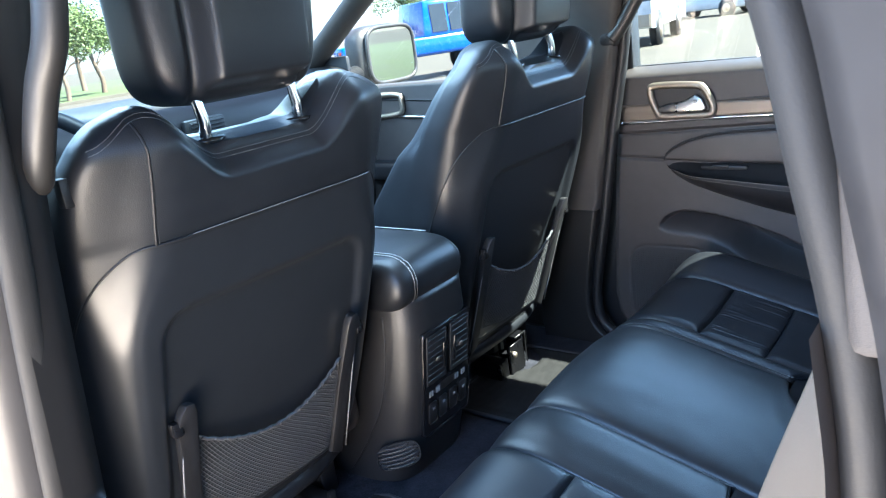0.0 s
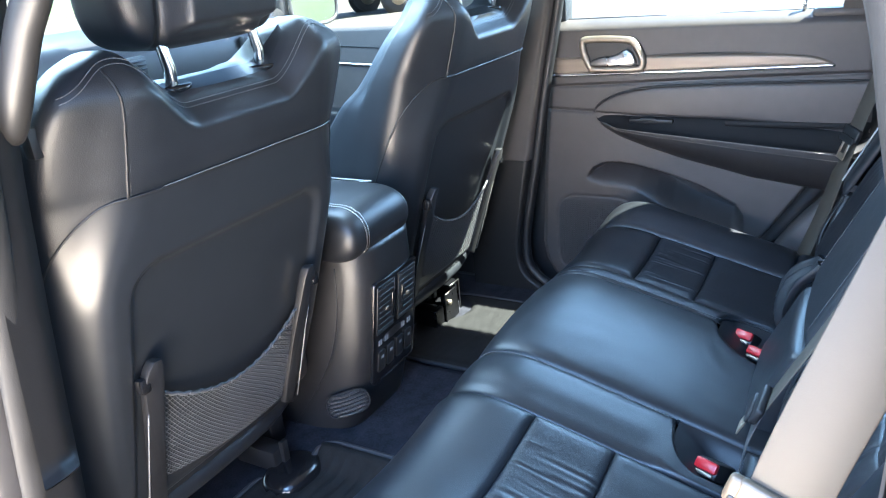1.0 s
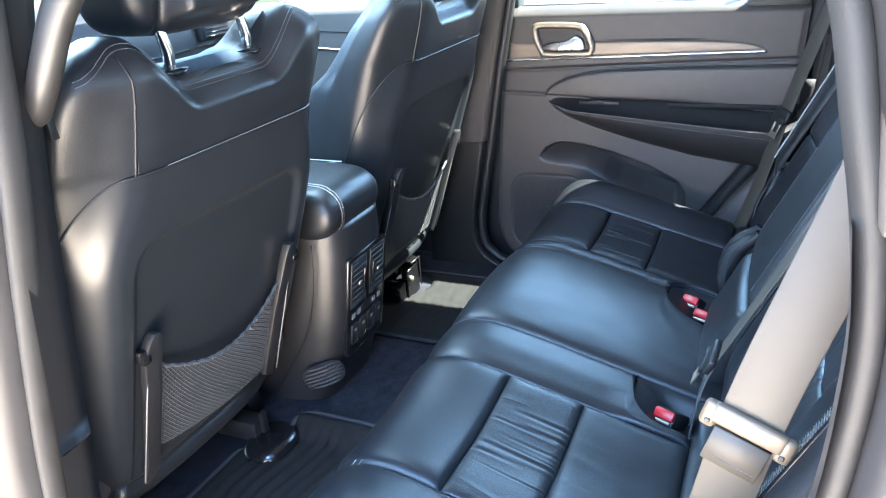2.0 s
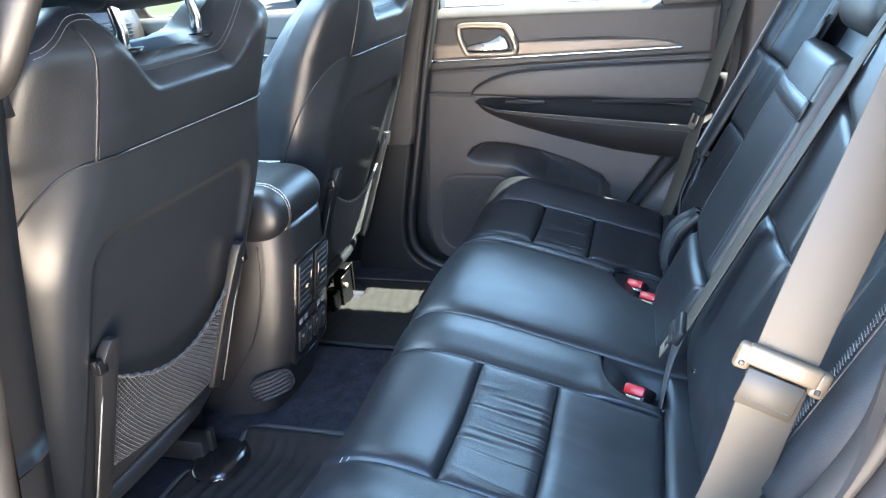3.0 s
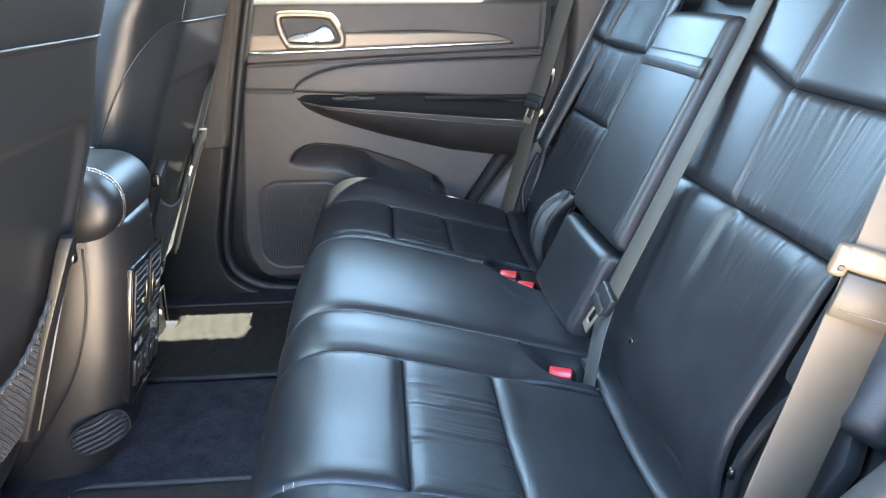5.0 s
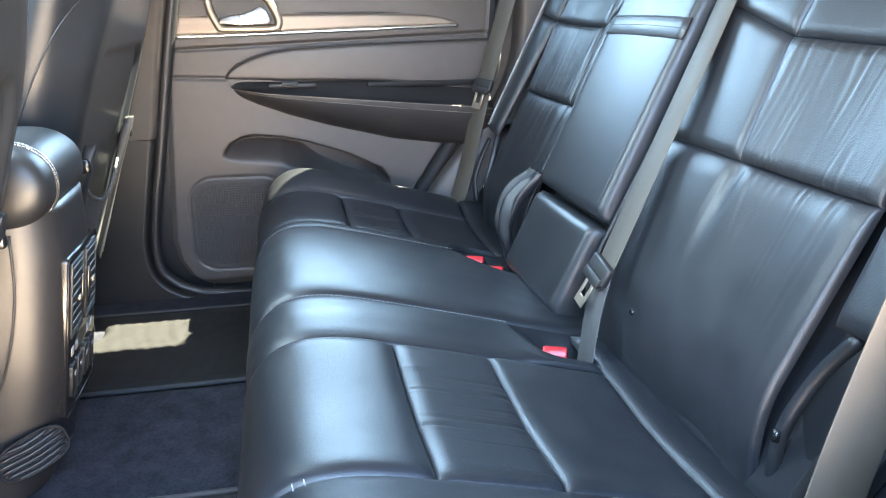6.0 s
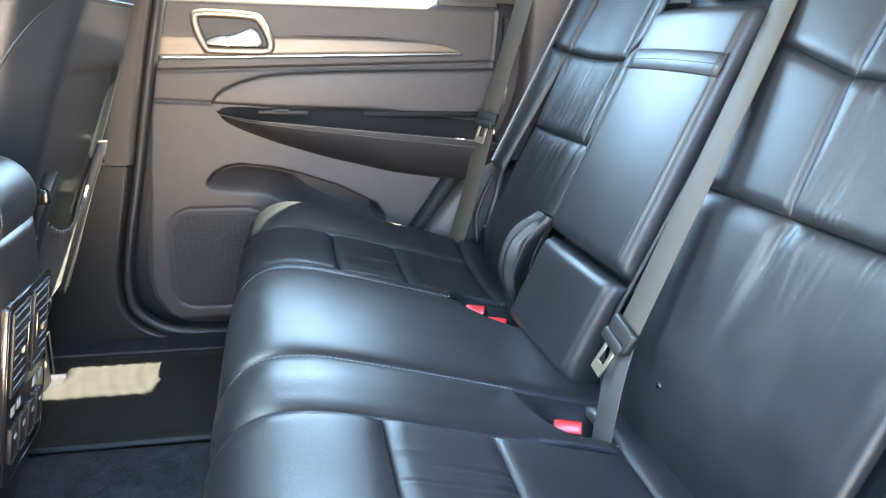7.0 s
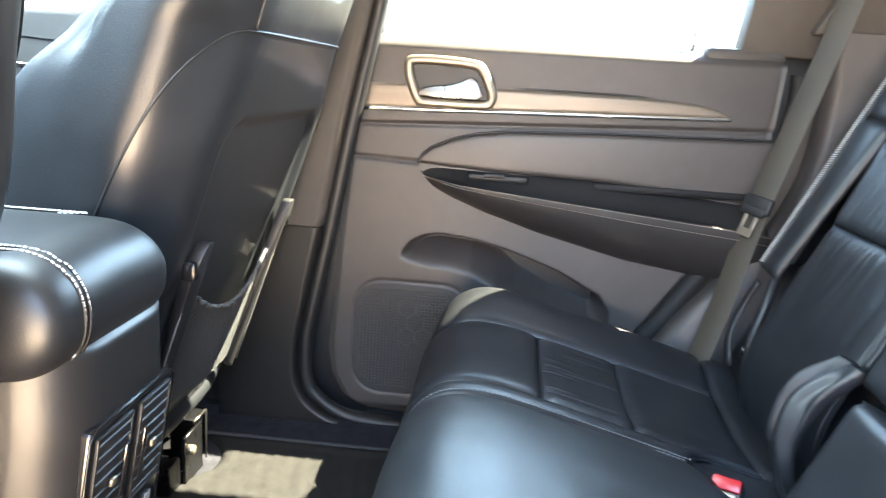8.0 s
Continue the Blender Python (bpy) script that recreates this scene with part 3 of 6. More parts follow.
door = thing("door_1", "closed charcoal rear door with stitched armrest", "door", kind="structure")
NZ, NY = 236, 220
verts, faces = [], []
for i in range(NZ + 1):
    z = lerp(0.497, 1.205, i / NZ)
    a, b = curve_at(LEFT, z), curve_at(RIGHT, z)
    for j in range(-1, NY + 2):
        y = lerp(a, b, min(max(j, 0), NY) / NY)
        edge = min(y - a, b - y)
        h = door_height(y, z) - 0.008 * (1 - smooth(edge / 0.012))
        verts.append((DX - h if 0 <= j <= NY else DX + 0.04, -y, z))
w = NY + 3
faces = [(i * w + j, (i + 1) * w + j, (i + 1) * w + j + 1, i * w + j + 1) for i in range(NZ) for j in range(w - 1)]
place("door_panel", mesh_of("door_panel", verts, faces), TRIM, door)
box_part("door_skin", (0.80, 0.86, -0.82, -0.03, 0.42, 1.20), PAINT, door, "dark grey painted outer skin", 0.01)
box_part("window_ledge", (0.768, 0.80, -0.80, -0.06, 1.188, 1.203), TRIM, door, bevel=0.005)
box_part("glass_run", (0.764, 0.776, -0.79, -0.08, 1.196, 1.207), RUBBER, door, bevel=0.004)
box_part("sill_cap", (0.733, 0.772, -0.793, -0.662, 1.188, 1.211), TRIM, door, "raised rear end of the window sill", 0.009)
# Upper frame corners, unseen, run past the door to shape the sun patch.
plate("frame_rear", [(0.735, -0.716, 1.20), (0.727, -0.726, 1.29), (0.705, -0.765, 1.44), (0.685, -0.835, 1.565), (0.685, -1.20, 1.58), (0.735, -0.85, 1.20)], (1, 0, 0), 0.05, PILLAR, door, bevel=0.006)
plate("frame_top", [(0.682, -0.06, 1.558), (0.682, -1.22, 1.558), (0.62, -1.24, 1.64), (0.62, -0.06, 1.64)], (1, 0, 0.2), 0.045, PILLAR, door, bevel=0.005)
plate("frame_front", [(0.735, -0.05, 1.20), (0.735, -0.10, 1.20), (0.68, -0.145, 1.575), (0.68, -0.06, 1.575)], (1, 0, 0), 0.05, BLACK, door, bevel=0.006)
pane = plate("pane", [(0.762, -0.09, 1.205), (0.762, -0.74, 1.205), (0.708, -0.97, 1.58), (0.708, -0.135, 1.58)], (1, 0, 0), 0.004, TINTED, door, "green tinted window glass")


# leather insert above the armrest
def insert_base(u, v):
    return Vector((DX - 0.003 - 0.006 * smooth((u - 0.19) / 0.1) * v * (1 - v), -u, lerp(curve_at(REC, u), curve_at(TOP, u), v)))


def strip_mesh(name, base, us, nv, mat, parent, label=""):
    verts = [base(u, j / nv) for u in us for j in range(nv + 1)]
    k = nv + 1
    faces = [(i * k + j, (i + 1) * k + j, (i + 1) * k + j + 1, i * k + j + 1) for i in range(len(us) - 1) for j in range(nv)]
    return place(name, mesh_of(name, verts, faces), mat, parent, label)


US = [0.189 + 0.604 * (i / 120) ** 1.3 for i in range(121)]


def insert_shape(u, v):
    p = insert_base(u, v)
    edge = min(v, 1 - v) * (curve_at(TOP, u) - curve_at(REC, u))
    p.x -= 0.007 * math.sqrt(max(0, 1 - (1 - min(1, edge / 0.008)) ** 2)) - 0.001
    return p


strip_mesh("upper_insert", insert_shape, US, 24, VINYL, door, "dark leather insert")


def pad_shape(u, v):
    f = smooth((u - 0.186) / 0.09)
    rec, pad, bot = curve_at(REC, u), curve_at(PAD, u), curve_at(BOT, u)
    if v < 0.6:
        t = v / 0.6
        z = lerp(bot, pad, t)
        h = 0.058 * f * math.sin(t * math.pi / 2) ** 0.62 - 0.003
    else:
        t = (v - 0.6) / 0.4
        z = lerp(pad, rec, smooth(t) * 0.9 + 0.1 * t)
        z -= 0.012 * f * math.sin(t * math.pi)
        h = lerp(0.055 * f, -0.004, t ** 0.9) + 0.002
    return Vector((DX - h, -u, z))


pad = strip_mesh("armrest", lambda u, v: pad_shape(u, 0.615 * v), US, 28, ARMREST, door, "padded dark armrest with double stitching")
# Recess shade on the armrest top is put into its black colour.
strip_mesh("armrest_top", lambda u, v: pad_shape(u, 0.615 + 0.385 * v), US, 16, RECESS, pad, "armrest top blackened for the shade of its recess")
stitches("armrest_stitching", [pad_shape(u, 0.58) + Vector((-0.0012, 0, 0)) for u in US[6:]], door, (-1, 0, 0.4), ARMSTITCH)
stitches("armrest_stitching", [pad_shape(u, 0.50) + Vector((-0.0012, 0, 0)) for u in US[6:]], door, (-1, 0, 0.2), ARMSTITCH)
tube("insert_piping", [insert_base(u, 1.0) + Vector((-0.003, 0, 0.001)) for u in US], 0.002, BLACK, door)
# window switch on the armrest, and a black strip for the grip recess's shade
sw = box_part("switch_plate", (0.712, 0.726, -0.385, -0.280, 0.962, 0.973), BLACK, door, "black switch plate", 0.004)
box_part("window_switch", (0.708, 0.715, -0.345, -0.308, 0.968, 0.976), BLACK, sw, "small window switch", 0.003)
box_part("grip_shade_strip", (0.717, 0.729, -0.775, -0.50, 0.958, 0.972), RECESS, door, "black strip for the shade in the pull cup", 0.005)

tube("rear_seal", [(0.738, -curve_at(RIGHT, z) - 0.018, z) for z in [lerp(0.52, 1.03, i / 30) for i in range(31)]], 0.019, RECESS, door, "black rubber edge seal", k=10, up=(1, 0, 0))
# bronze trim and bright strip
TRIM_T = [(0.086, 1.121), (0.53, 1.121), (0.62, 1.1185), (0.66, 1.1155), (0.685, 1.1105), (0.703, 1.1035), (0.715, 1.095)]
TRIM_B = [(0.086, 1.075), (0.715, 1.0945)]


def bronze(u, v):
    a, b = curve_at(TRIM_B, u), curve_at(TRIM_T, u)
    e = min(v, 1 - v) * (b - a)
    return Vector((DX - 0.003 - 0.006 * math.sqrt(max(0, 1 - (1 - min(1, e / 0.006)) ** 2)), -u, lerp(a, b, v)))


UT = [lerp(0.086, 0.715, i / 90) for i in range(91)]
strip_mesh("bronze_strip", bronze, UT, 12, TAUPE, door, "brushed bronze trim strip")
tube("chrome_strip", [(DX - 0.0075, -u, curve_at(TRIM_B, u) - 0.001) for u in UT], 0.0042, CHROME, door, "thin bright chrome strip", up=(-1, 0, 0), flat=0.7)
tube("trim_joint", [(DX - 0.002, -u, curve_at(TRIM_T, u) + 0.002) for u in UT], 0.0018, BLACK, door)

# door handle with its bezel
HB = [(0.166, 1.148), (0.172, 1.160), (0.22, 1.1615), (0.275, 1.158), (0.292, 1.150), (0.309, 1.118), (0.311, 1.100), (0.300, 1.091), (0.25, 1.090), (0.195, 1.091), (0.184, 1.097), (0.170, 1.128)]
ring = spline([Vector((DX - 0.014, -a, b)) for a, b in HB + HB[:1]], 73)[:-1]
bezel = tube("handle_bezel", ring, 0.0085, SATIN, door, "satin nickel handle bezel", k=10, closed=True, up=(-1, 0, 0), flat=0.85)
plate("handle_cup", [(DX - 0.010, -a, b) for a, b in HB], (1, 0, 0), 0.004, BLACK, door)
lever = [(0.184, 1.101), (0.188, 1.112), (0.212, 1.118), (0.240, 1.121), (0.258, 1.128), (0.274, 1.137), (0.288, 1.128), (0.297, 1.105), (0.285, 1.099), (0.23, 1.098)]
plate("door_handle", [(DX - 0.013, -a, b) for a, b in lever], (-1, 0, 0), 0.008, PULL, bezel, "satin chrome door pull", bevel=0.003)
# speaker grille
bm = bmesh.new()
out = []
for k in range(64):
    a = 2 * math.pi * k / 64
    cy, cz = sq(math.cos(a), 0.42), sq(math.sin(a), 0.42)
    out.append(bm.verts.new((DX - 0.0035, -(0.1915 + 0.1045 * cy), 0.652 + 0.106 * cz)))
bm.faces.new(out)
bmesh.ops.recalc_face_normals(bm, faces=bm.faces)
GRILLE = material("slotted_speaker_grille", (0.027, 0.0260, 0.0255), 0.6, var=0.1, bump=0.4, bump_scale=140, kind="weave", stretch=(1, 1, 0.001))
grille = part("speaker_grille", bm, GRILLE, door, "dark slotted speaker grille")
verts, faces = [], []
for row in range(34):
    z = 0.556 + row * 0.0057
    for col in range(30):
        y = 0.096 + col * 0.0065
        if rounded(y, z, 0.092, 0.292, 0.550, 0.755, 0.05) < -0.002:
            i = len(verts)
            verts += [(DX - 0.0035, -y, z), (DX - 0.0035, -y - 0.0022, z), (DX - 0.0060, -y - 0.0022, z + 0.002), (DX - 0.0060, -y, z + 0.002), (DX - 0.0035, -y, z + 0.0042), (DX - 0.0035, -y - 0.0022, z + 0.0042)]
            faces += [(i, i + 1, i + 2, i + 3), (i + 3, i + 2, i + 5, i + 4)]
place("grille_slots", mesh_of("grille_slots", verts, faces, False), GRILLE, grille)["kind"] = "stuff"
hexes = []
for row in range(3):
    for col in range(3):
        cy, cz = 0.185 + col * 0.032 + (row % 2) * 0.016, 0.715 - row * 0.028
        hexes.append([(DX - 0.0072, -(cy + 0.0175 * math.sin(k * math.pi / 3)), cz + 0.0175 * math.cos(k * math.pi / 3)) for k in range(6)])
for hx in hexes:
    tube("hexagon", [Vector(p) for p in hx], 0.0008, TRIM, grille, closed=True, k=4, up=(-1, 0, 0))
# lock pin
pin = tube("lock_pin", [(0.757, -0.645, 1.20), (0.757, -0.645, 1.222), (0.757, -0.645, 1.235)], 0.004, CHROME, door, "chrome lock pin")
tube("pin_collar", [(0.757, -0.645, 1.198), (0.757, -0.645, 1.204)], 0.005, BLACK, door)

# ---- right front door, front pillars and glass ----
fdoor = thing("door_2", "closed charcoal front passenger door with bright strip", "door", kind="structure")
bm = bmesh.new()
box(bm, 0.735, 0.80, 0.12, 1.12, 0.46, 1.212, 0.012, 3)
part("door_panel", bm, TRIM, fdoor)
box_part("door_skin", (0.81, 0.87, 0.0, 1.15, 0.42, 1.20), PAINT, fdoor, bevel=0.01)
tube("chrome_strip", [(0.731, y, 1.085 + 0.035 * (y - 0.1) / 0.6) for y in (0.14, 0.4, 0.7, 1.0)], 0.0045, CHROME, fdoor, "thin bright chrome strip")
ribbon("dark_insert", [(0.732, y, 1.135 + 0.035 * (y - 0.1) / 0.6) for y in (0.14, 0.4, 0.7, 1.0)], 0.004, BLACK, (-1, 0, 0), fdoor)
box_part("armrest", (0.67, 0.735, 0.2, 0.85, 0.93, 0.985), LEATHER, fdoor, bevel=0.015, seg=3)
hb = [(0.61, 1.178), (0.65, 1.183), (0.71, 1.178), (0.73, 1.153), (0.71, 1.121), (0.65, 1.121), (0.61, 1.133)]
tube("handle_bezel", spline([Vector((0.727, a, b)) for a, b in hb + hb[:1]], 43)[:-1], 0.008, SATIN, fdoor, "satin nickel handle bezel", closed=True, up=(-1, 0, 0))
plate("pane", [(0.775, 0.06, 1.21), (0.775, 1.05, 1.21), (0.70, 0.55, 1.50), (0.69, 0.08, 1.55)], (1, 0, 0), 0.004, GLASS, fdoor, "clear window glass")
ldoor = thing("door_3", "closed charcoal driver's door", "door", kind="structure")
box_part("door_panel", (-0.80, -0.735, 0.16, 1.12, 0.46, 1.212), TRIM, ldoor, bevel=0.012)
box_part("door_skin", (-0.86, -0.81, 0.17, 1.15, 0.42, 1.20), PAINT, ldoor, bevel=0.01)
plate("pane", [(-0.775, 0.16, 1.21), (-0.775, 1.05, 1.21), (-0.70, 0.55, 1.50), (-0.69, 0.16, 1.55)], (-1, 0, 0), 0.004, GLASS, ldoor, "clear window glass")
for s in (1, -1):
    pl = thing("front_pillar", "dark grey windscreen pillar trim", "pillar trim", kind="structure")
    tube("trim", spline([(s * 0.75, 1.16, 1.19), (s * 0.735, 0.98, 1.29), (s * 0.68, 0.66, 1.47), (s * 0.61, 0.35, 1.62)], 16), 0.045, PILLAR, pl, k=12, up=(0, 0, 1), flat=0.7)
    box_part("mirror_gusset", (min(s * 0.742, s * 0.76), max(s * 0.742, s * 0.76), 0.82, 1.02, 1.205, 1.31), BLACK, pl, "black tweeter panel", 0.008)
    tube("tweeter", [(s * 0.738, 0.93, 1.262), (s * 0.745, 0.93, 1.262)], 0.022, BLACKGLOSS, pl, "round tweeter cover", k=20, up=(0, 0, 1))
ob = plate("window_1", [(-0.74, 1.22, 1.245), (0.74, 1.22, 1.245), (0.60, 0.40, 1.64), (-0.60, 0.40, 1.64)], (0, 0.5, 0.8), 0.005, GLASS)
tagged(ob, "clear laminated windscreen", "window", kind="structure")

# ---- rear bench ----
PROFILE = spline([(0, -0.86, 0.662), (0, -0.77, 0.668), (0, -0.69, 0.684), (0, -0.55, 0.722), (0, -0.417, 0.757), (0, -0.345, 0.772), (0, -0.295, 0.768), (0, -0.262, 0.742),
                  (0, -0.250, 0.700), (0, -0.256, 0.63), (0, -0.272, 0.56), (0, -0.285, 0.512)], 260)
LENGTHS = [0.0]
for a, b in zip(PROFILE, PROFILE[1:]):
    LENGTHS.append(LENGTHS[-1] + (b - a).length)


def seat_point(s):
    s = min(max(s, 0), LENGTHS[-1] - 1e-6)
    lo = int(np.searchsorted(LENGTHS, s)) - 1
    lo = max(0, lo)
    return PROFILE[lo].lerp(PROFILE[lo + 1], (s - LENGTHS[lo]) / (LENGTHS[lo + 1] - LENGTHS[lo]))


def s_of(y):
    """Length along the profile at which the top surface reaches y."""
    for p, s in zip(PROFILE, LENGTHS):
        if p.y >= y:
            return s
    return LENGTHS[-1]


def cushion(u, v):
    """u across the car, v along the profile from the back of the cushion to its foot."""
    p = seat_point(v).copy()
    p.x = u
    top = smooth((p.z - 0.60) / 0.1)
    side = smooth((abs(u - 0.0) - 0.50) / 0.10) * 0.020 - smooth((abs(u) - 0.60) / 0.06) * 0.055
    dish = -0.012 * math.exp(-((abs(u) - 0.37) / 0.12) ** 2)
    p.z += (side + dish) * top
    p.y -= 0.018 * smooth((abs(u) - 0.47) / 0.17) * smooth((p.y + 0.42) / 0.14)
    return p


bench = thing("rear_bench_seat", "black leather three-place rear bench with pleated inserts", "seat")
SA, SB, SC, SF, SE = s_of(-0.69), s_of(-0.535), s_of(-0.417), LENGTHS[-1] - 0.02, LENGTHS[-1]
S0 = 0.02
SN = s_of(-0.595)


def outer_cushion(sgn):
    c = new("seat_cushion")
    c.parent = bench
    tagged(c, "driver-side black leather seat cushion" if sgn < 0 else "passenger-side black leather seat cushion")
    if sgn < 0:
        xi, xb, xo, xe = -0.105, -0.225, -0.50, -0.66
    else:
        xi, xb, xo, xe = 0.225, 0.275, 0.505, 0.655
    s = 1 if xo > xi else -1

    def q(x0, x1, a, b):
        return [(x0, a), (x1, a), (x1, b), (x0, b)] if x1 > x0 else [(x1, a), (x0, a), (x0, b), (x1, b)]
    panel("rear_roll", cushion, q(lerp(xi, xb, 0.0 if s < 0 else 0.9), xe, S0, SA), LEATHER, c, 0.010, 0.025)
    panel("rear_insert", cushion, q(xb, xo, SA, SB), LEATHER, c, 0.008, 0.022, res=0.004, wrinkle=folds(min(xb, xo), max(xb, xo), SA, SB, 9, 4 + s, (1,), 0.5, 0.0007))
    panel("pleated_insert", cushion, q(xb, xo, SB, SC), PERF, c, 0.007, 0.02, res=0.002, wrinkle=folds(min(xb, xo), max(xb, xo), SB, SC, 12, 17 + s, (0, 1), 1.25, 0.0017))
    panel("front_insert", cushion, q(xb - s * 0.0, xo, SC, SF), LEATHER, c, 0.010, 0.026, wrinkle=creases("s", 0.0008, 2.0, 7.0))

    def inner_cut(u, v):
        k = (0.84 if s < 0 else 0.90) * math.sqrt(1 - (1 - min(1.0, max(0.0, (SN + 0.006 - v) / 0.055))) ** 2)
        return cushion(lerp(lerp(xi, xb, k), xb, (u - xi) / (xb - xi)), v)
    panel("inner_bolster", inner_cut, q(xi, xb, SA, SF), LEATHER, c, 0.010, 0.026, res=0.005,
          wrinkle=lambda a, b, u, v: -0.004 * smooth((lerp(xi, xb, 0.45) - u) * -s / 0.05) * smooth((v - SN) / 0.04) if s < 0 else 0)
    rim = [inner_cut(xi, lerp(SA, SN + 0.05, i / 40)) + Vector((0, 0, 0.002)) for i in range(41)]
    tube("pocket_rim", rim, 0.0024, LEATHER, c, "rolled leather rim of the buckle pocket", k=6)
    stitches("rim_stitching", [p + Vector((s * 0.005, 0, 0.0035)) for p in rim], c, (0, 0, 1), DARKSTITCH)
    panel("outer_bolster", cushion, q(xo, xe, SA, SF), LEATHER, c, 0.010, 0.025)
    ln = [cushion(xo + s * 0.006, lerp(SA, SF, i / 80)) for i in range(81)]
    stitches("seam_stitching", [p + Vector((0, 0, 0.006)) for p in ln if p.y < -0.3], c, (0, 0, 1), DARKSTITCH)
    for off in (-0.006, 0.004) if s < 0 else ():
        stitches("front_stitching", [cushion(lerp(xo, xe - s * 0.05, i / 20), s_of(-0.300) + off) + Vector((0, 0.003, 0.008)) for i in range(21)], c, (0, 0.4, 1), STITCH)
    # hard side and underside that the covers stretch over
    x0, x1 = sorted((xi + s * 0.012, xe - s * 0.012))
    box_part("cushion_base", (x0, x1, -0.84, -0.285, 0.506, 0.655), BLACK, c, "black cushion pan", 0.01)
    return c


outer_cushion(-1)
outer_cushion(1)
mid = new("seat_cushion")
mid.parent = bench
tagged(mid, "plain black leather centre seat cushion")


def centre(u, v):
    p = cushion(u, v)
    k = (u - 0.06) / 0.165
    p.z += 0.012 * (1 - k * k) * smooth((p.z - 0.6) / 0.1)
    return p


# the centre cover narrows round the buckle pockets
def centre_cut(u, v):
    right = 0.225 - 0.12 * math.sqrt(1 - (1 - min(1.0, max(0.0, (SN + 0.006 - v) / 0.12))) ** 2)
    return centre(-0.105 + (u + 0.105) * (right + 0.105) / 0.33, v)


panel("centre_cover", centre_cut, [(-0.105, S0), (0.225, S0), (0.225, SF), (-0.105, SF)], LEATHER, mid, 0.009, 0.028, wrinkle=folds(-0.1, 0.22, S0, SF, 8, 12, (0,), 0.3, 0.0006))
box_part("cushion_base", (-0.10, 0.22, -0.84, -0.285, 0.506, 0.655), BLACK, mid, "black cushion pan", 0.01)
for x, sg in ((-0.112, -1), (0.232, 1)):
    stitches("seam_stitching", [cushion(x, lerp(SN, SF, i / 90)) + Vector((0, 0.002, 0.009)) for i in range(75)], mid, (0, 0, 1), DARKSTITCH)
tube("seam_cord", [cushion(-0.105, lerp(SN, SF, i / 60)) + Vector((0, 0.0, 0.002)) for i in range(61)], 0.0018, LEATHER, mid)
tube("seam_cord", [cushion(0.225, lerp(SN, SF, i / 60)) + Vector((0, 0.0, 0.002)) for i in range(61)], 0.0018, LEATHER, mid)


def pocket(x0, x1):
    """A soft pocket in the cushion from which the buckles stand."""
    verts = []
    n, m = 14, 14
    for i in range(n + 1):
        for j in range(m + 1):
            u, v = lerp(x0, x1, i / n), lerp(S0, SN, j / m)
            p = cushion(u, v)
            e = min(i, n - i, j, m - j) / 5
            p.z += 0.002 - 0.040 * smooth(e)
            verts.append(p)
    faces = [(i * (m + 1) + j, (i + 1) * (m + 1) + j, (i + 1) * (m + 1) + j + 1, i * (m + 1) + j + 1) for i in range(n) for j in range(m)]
    place("buckle_pocket", mesh_of("buckle_pocket", verts, faces), LEATHER, bench)


pocket(-0.205, -0.105)
pocket(0.085, 0.272)


# backrests: u across, v height above the ground along the leaning plane
def back(u, v):
    crown = 0.012 * math.exp(-((abs(u) - 0.37) / 0.1) ** 2)
    bol = smooth((abs(u - 0.0) - 0.46) / 0.10) * 0.020 - smooth((abs(u) - 0.60) / 0.07) * 0.06
    p = Vector((u, -0.728 - 0.473 * (v - 0.762), v))
    n = Vector((0, 1, 0.473)).normalized()
    tuck = 0.075 * max(0.0, (0.80 - v) / 0.14) ** 2
    return p + n * (bol - crown - tuck)


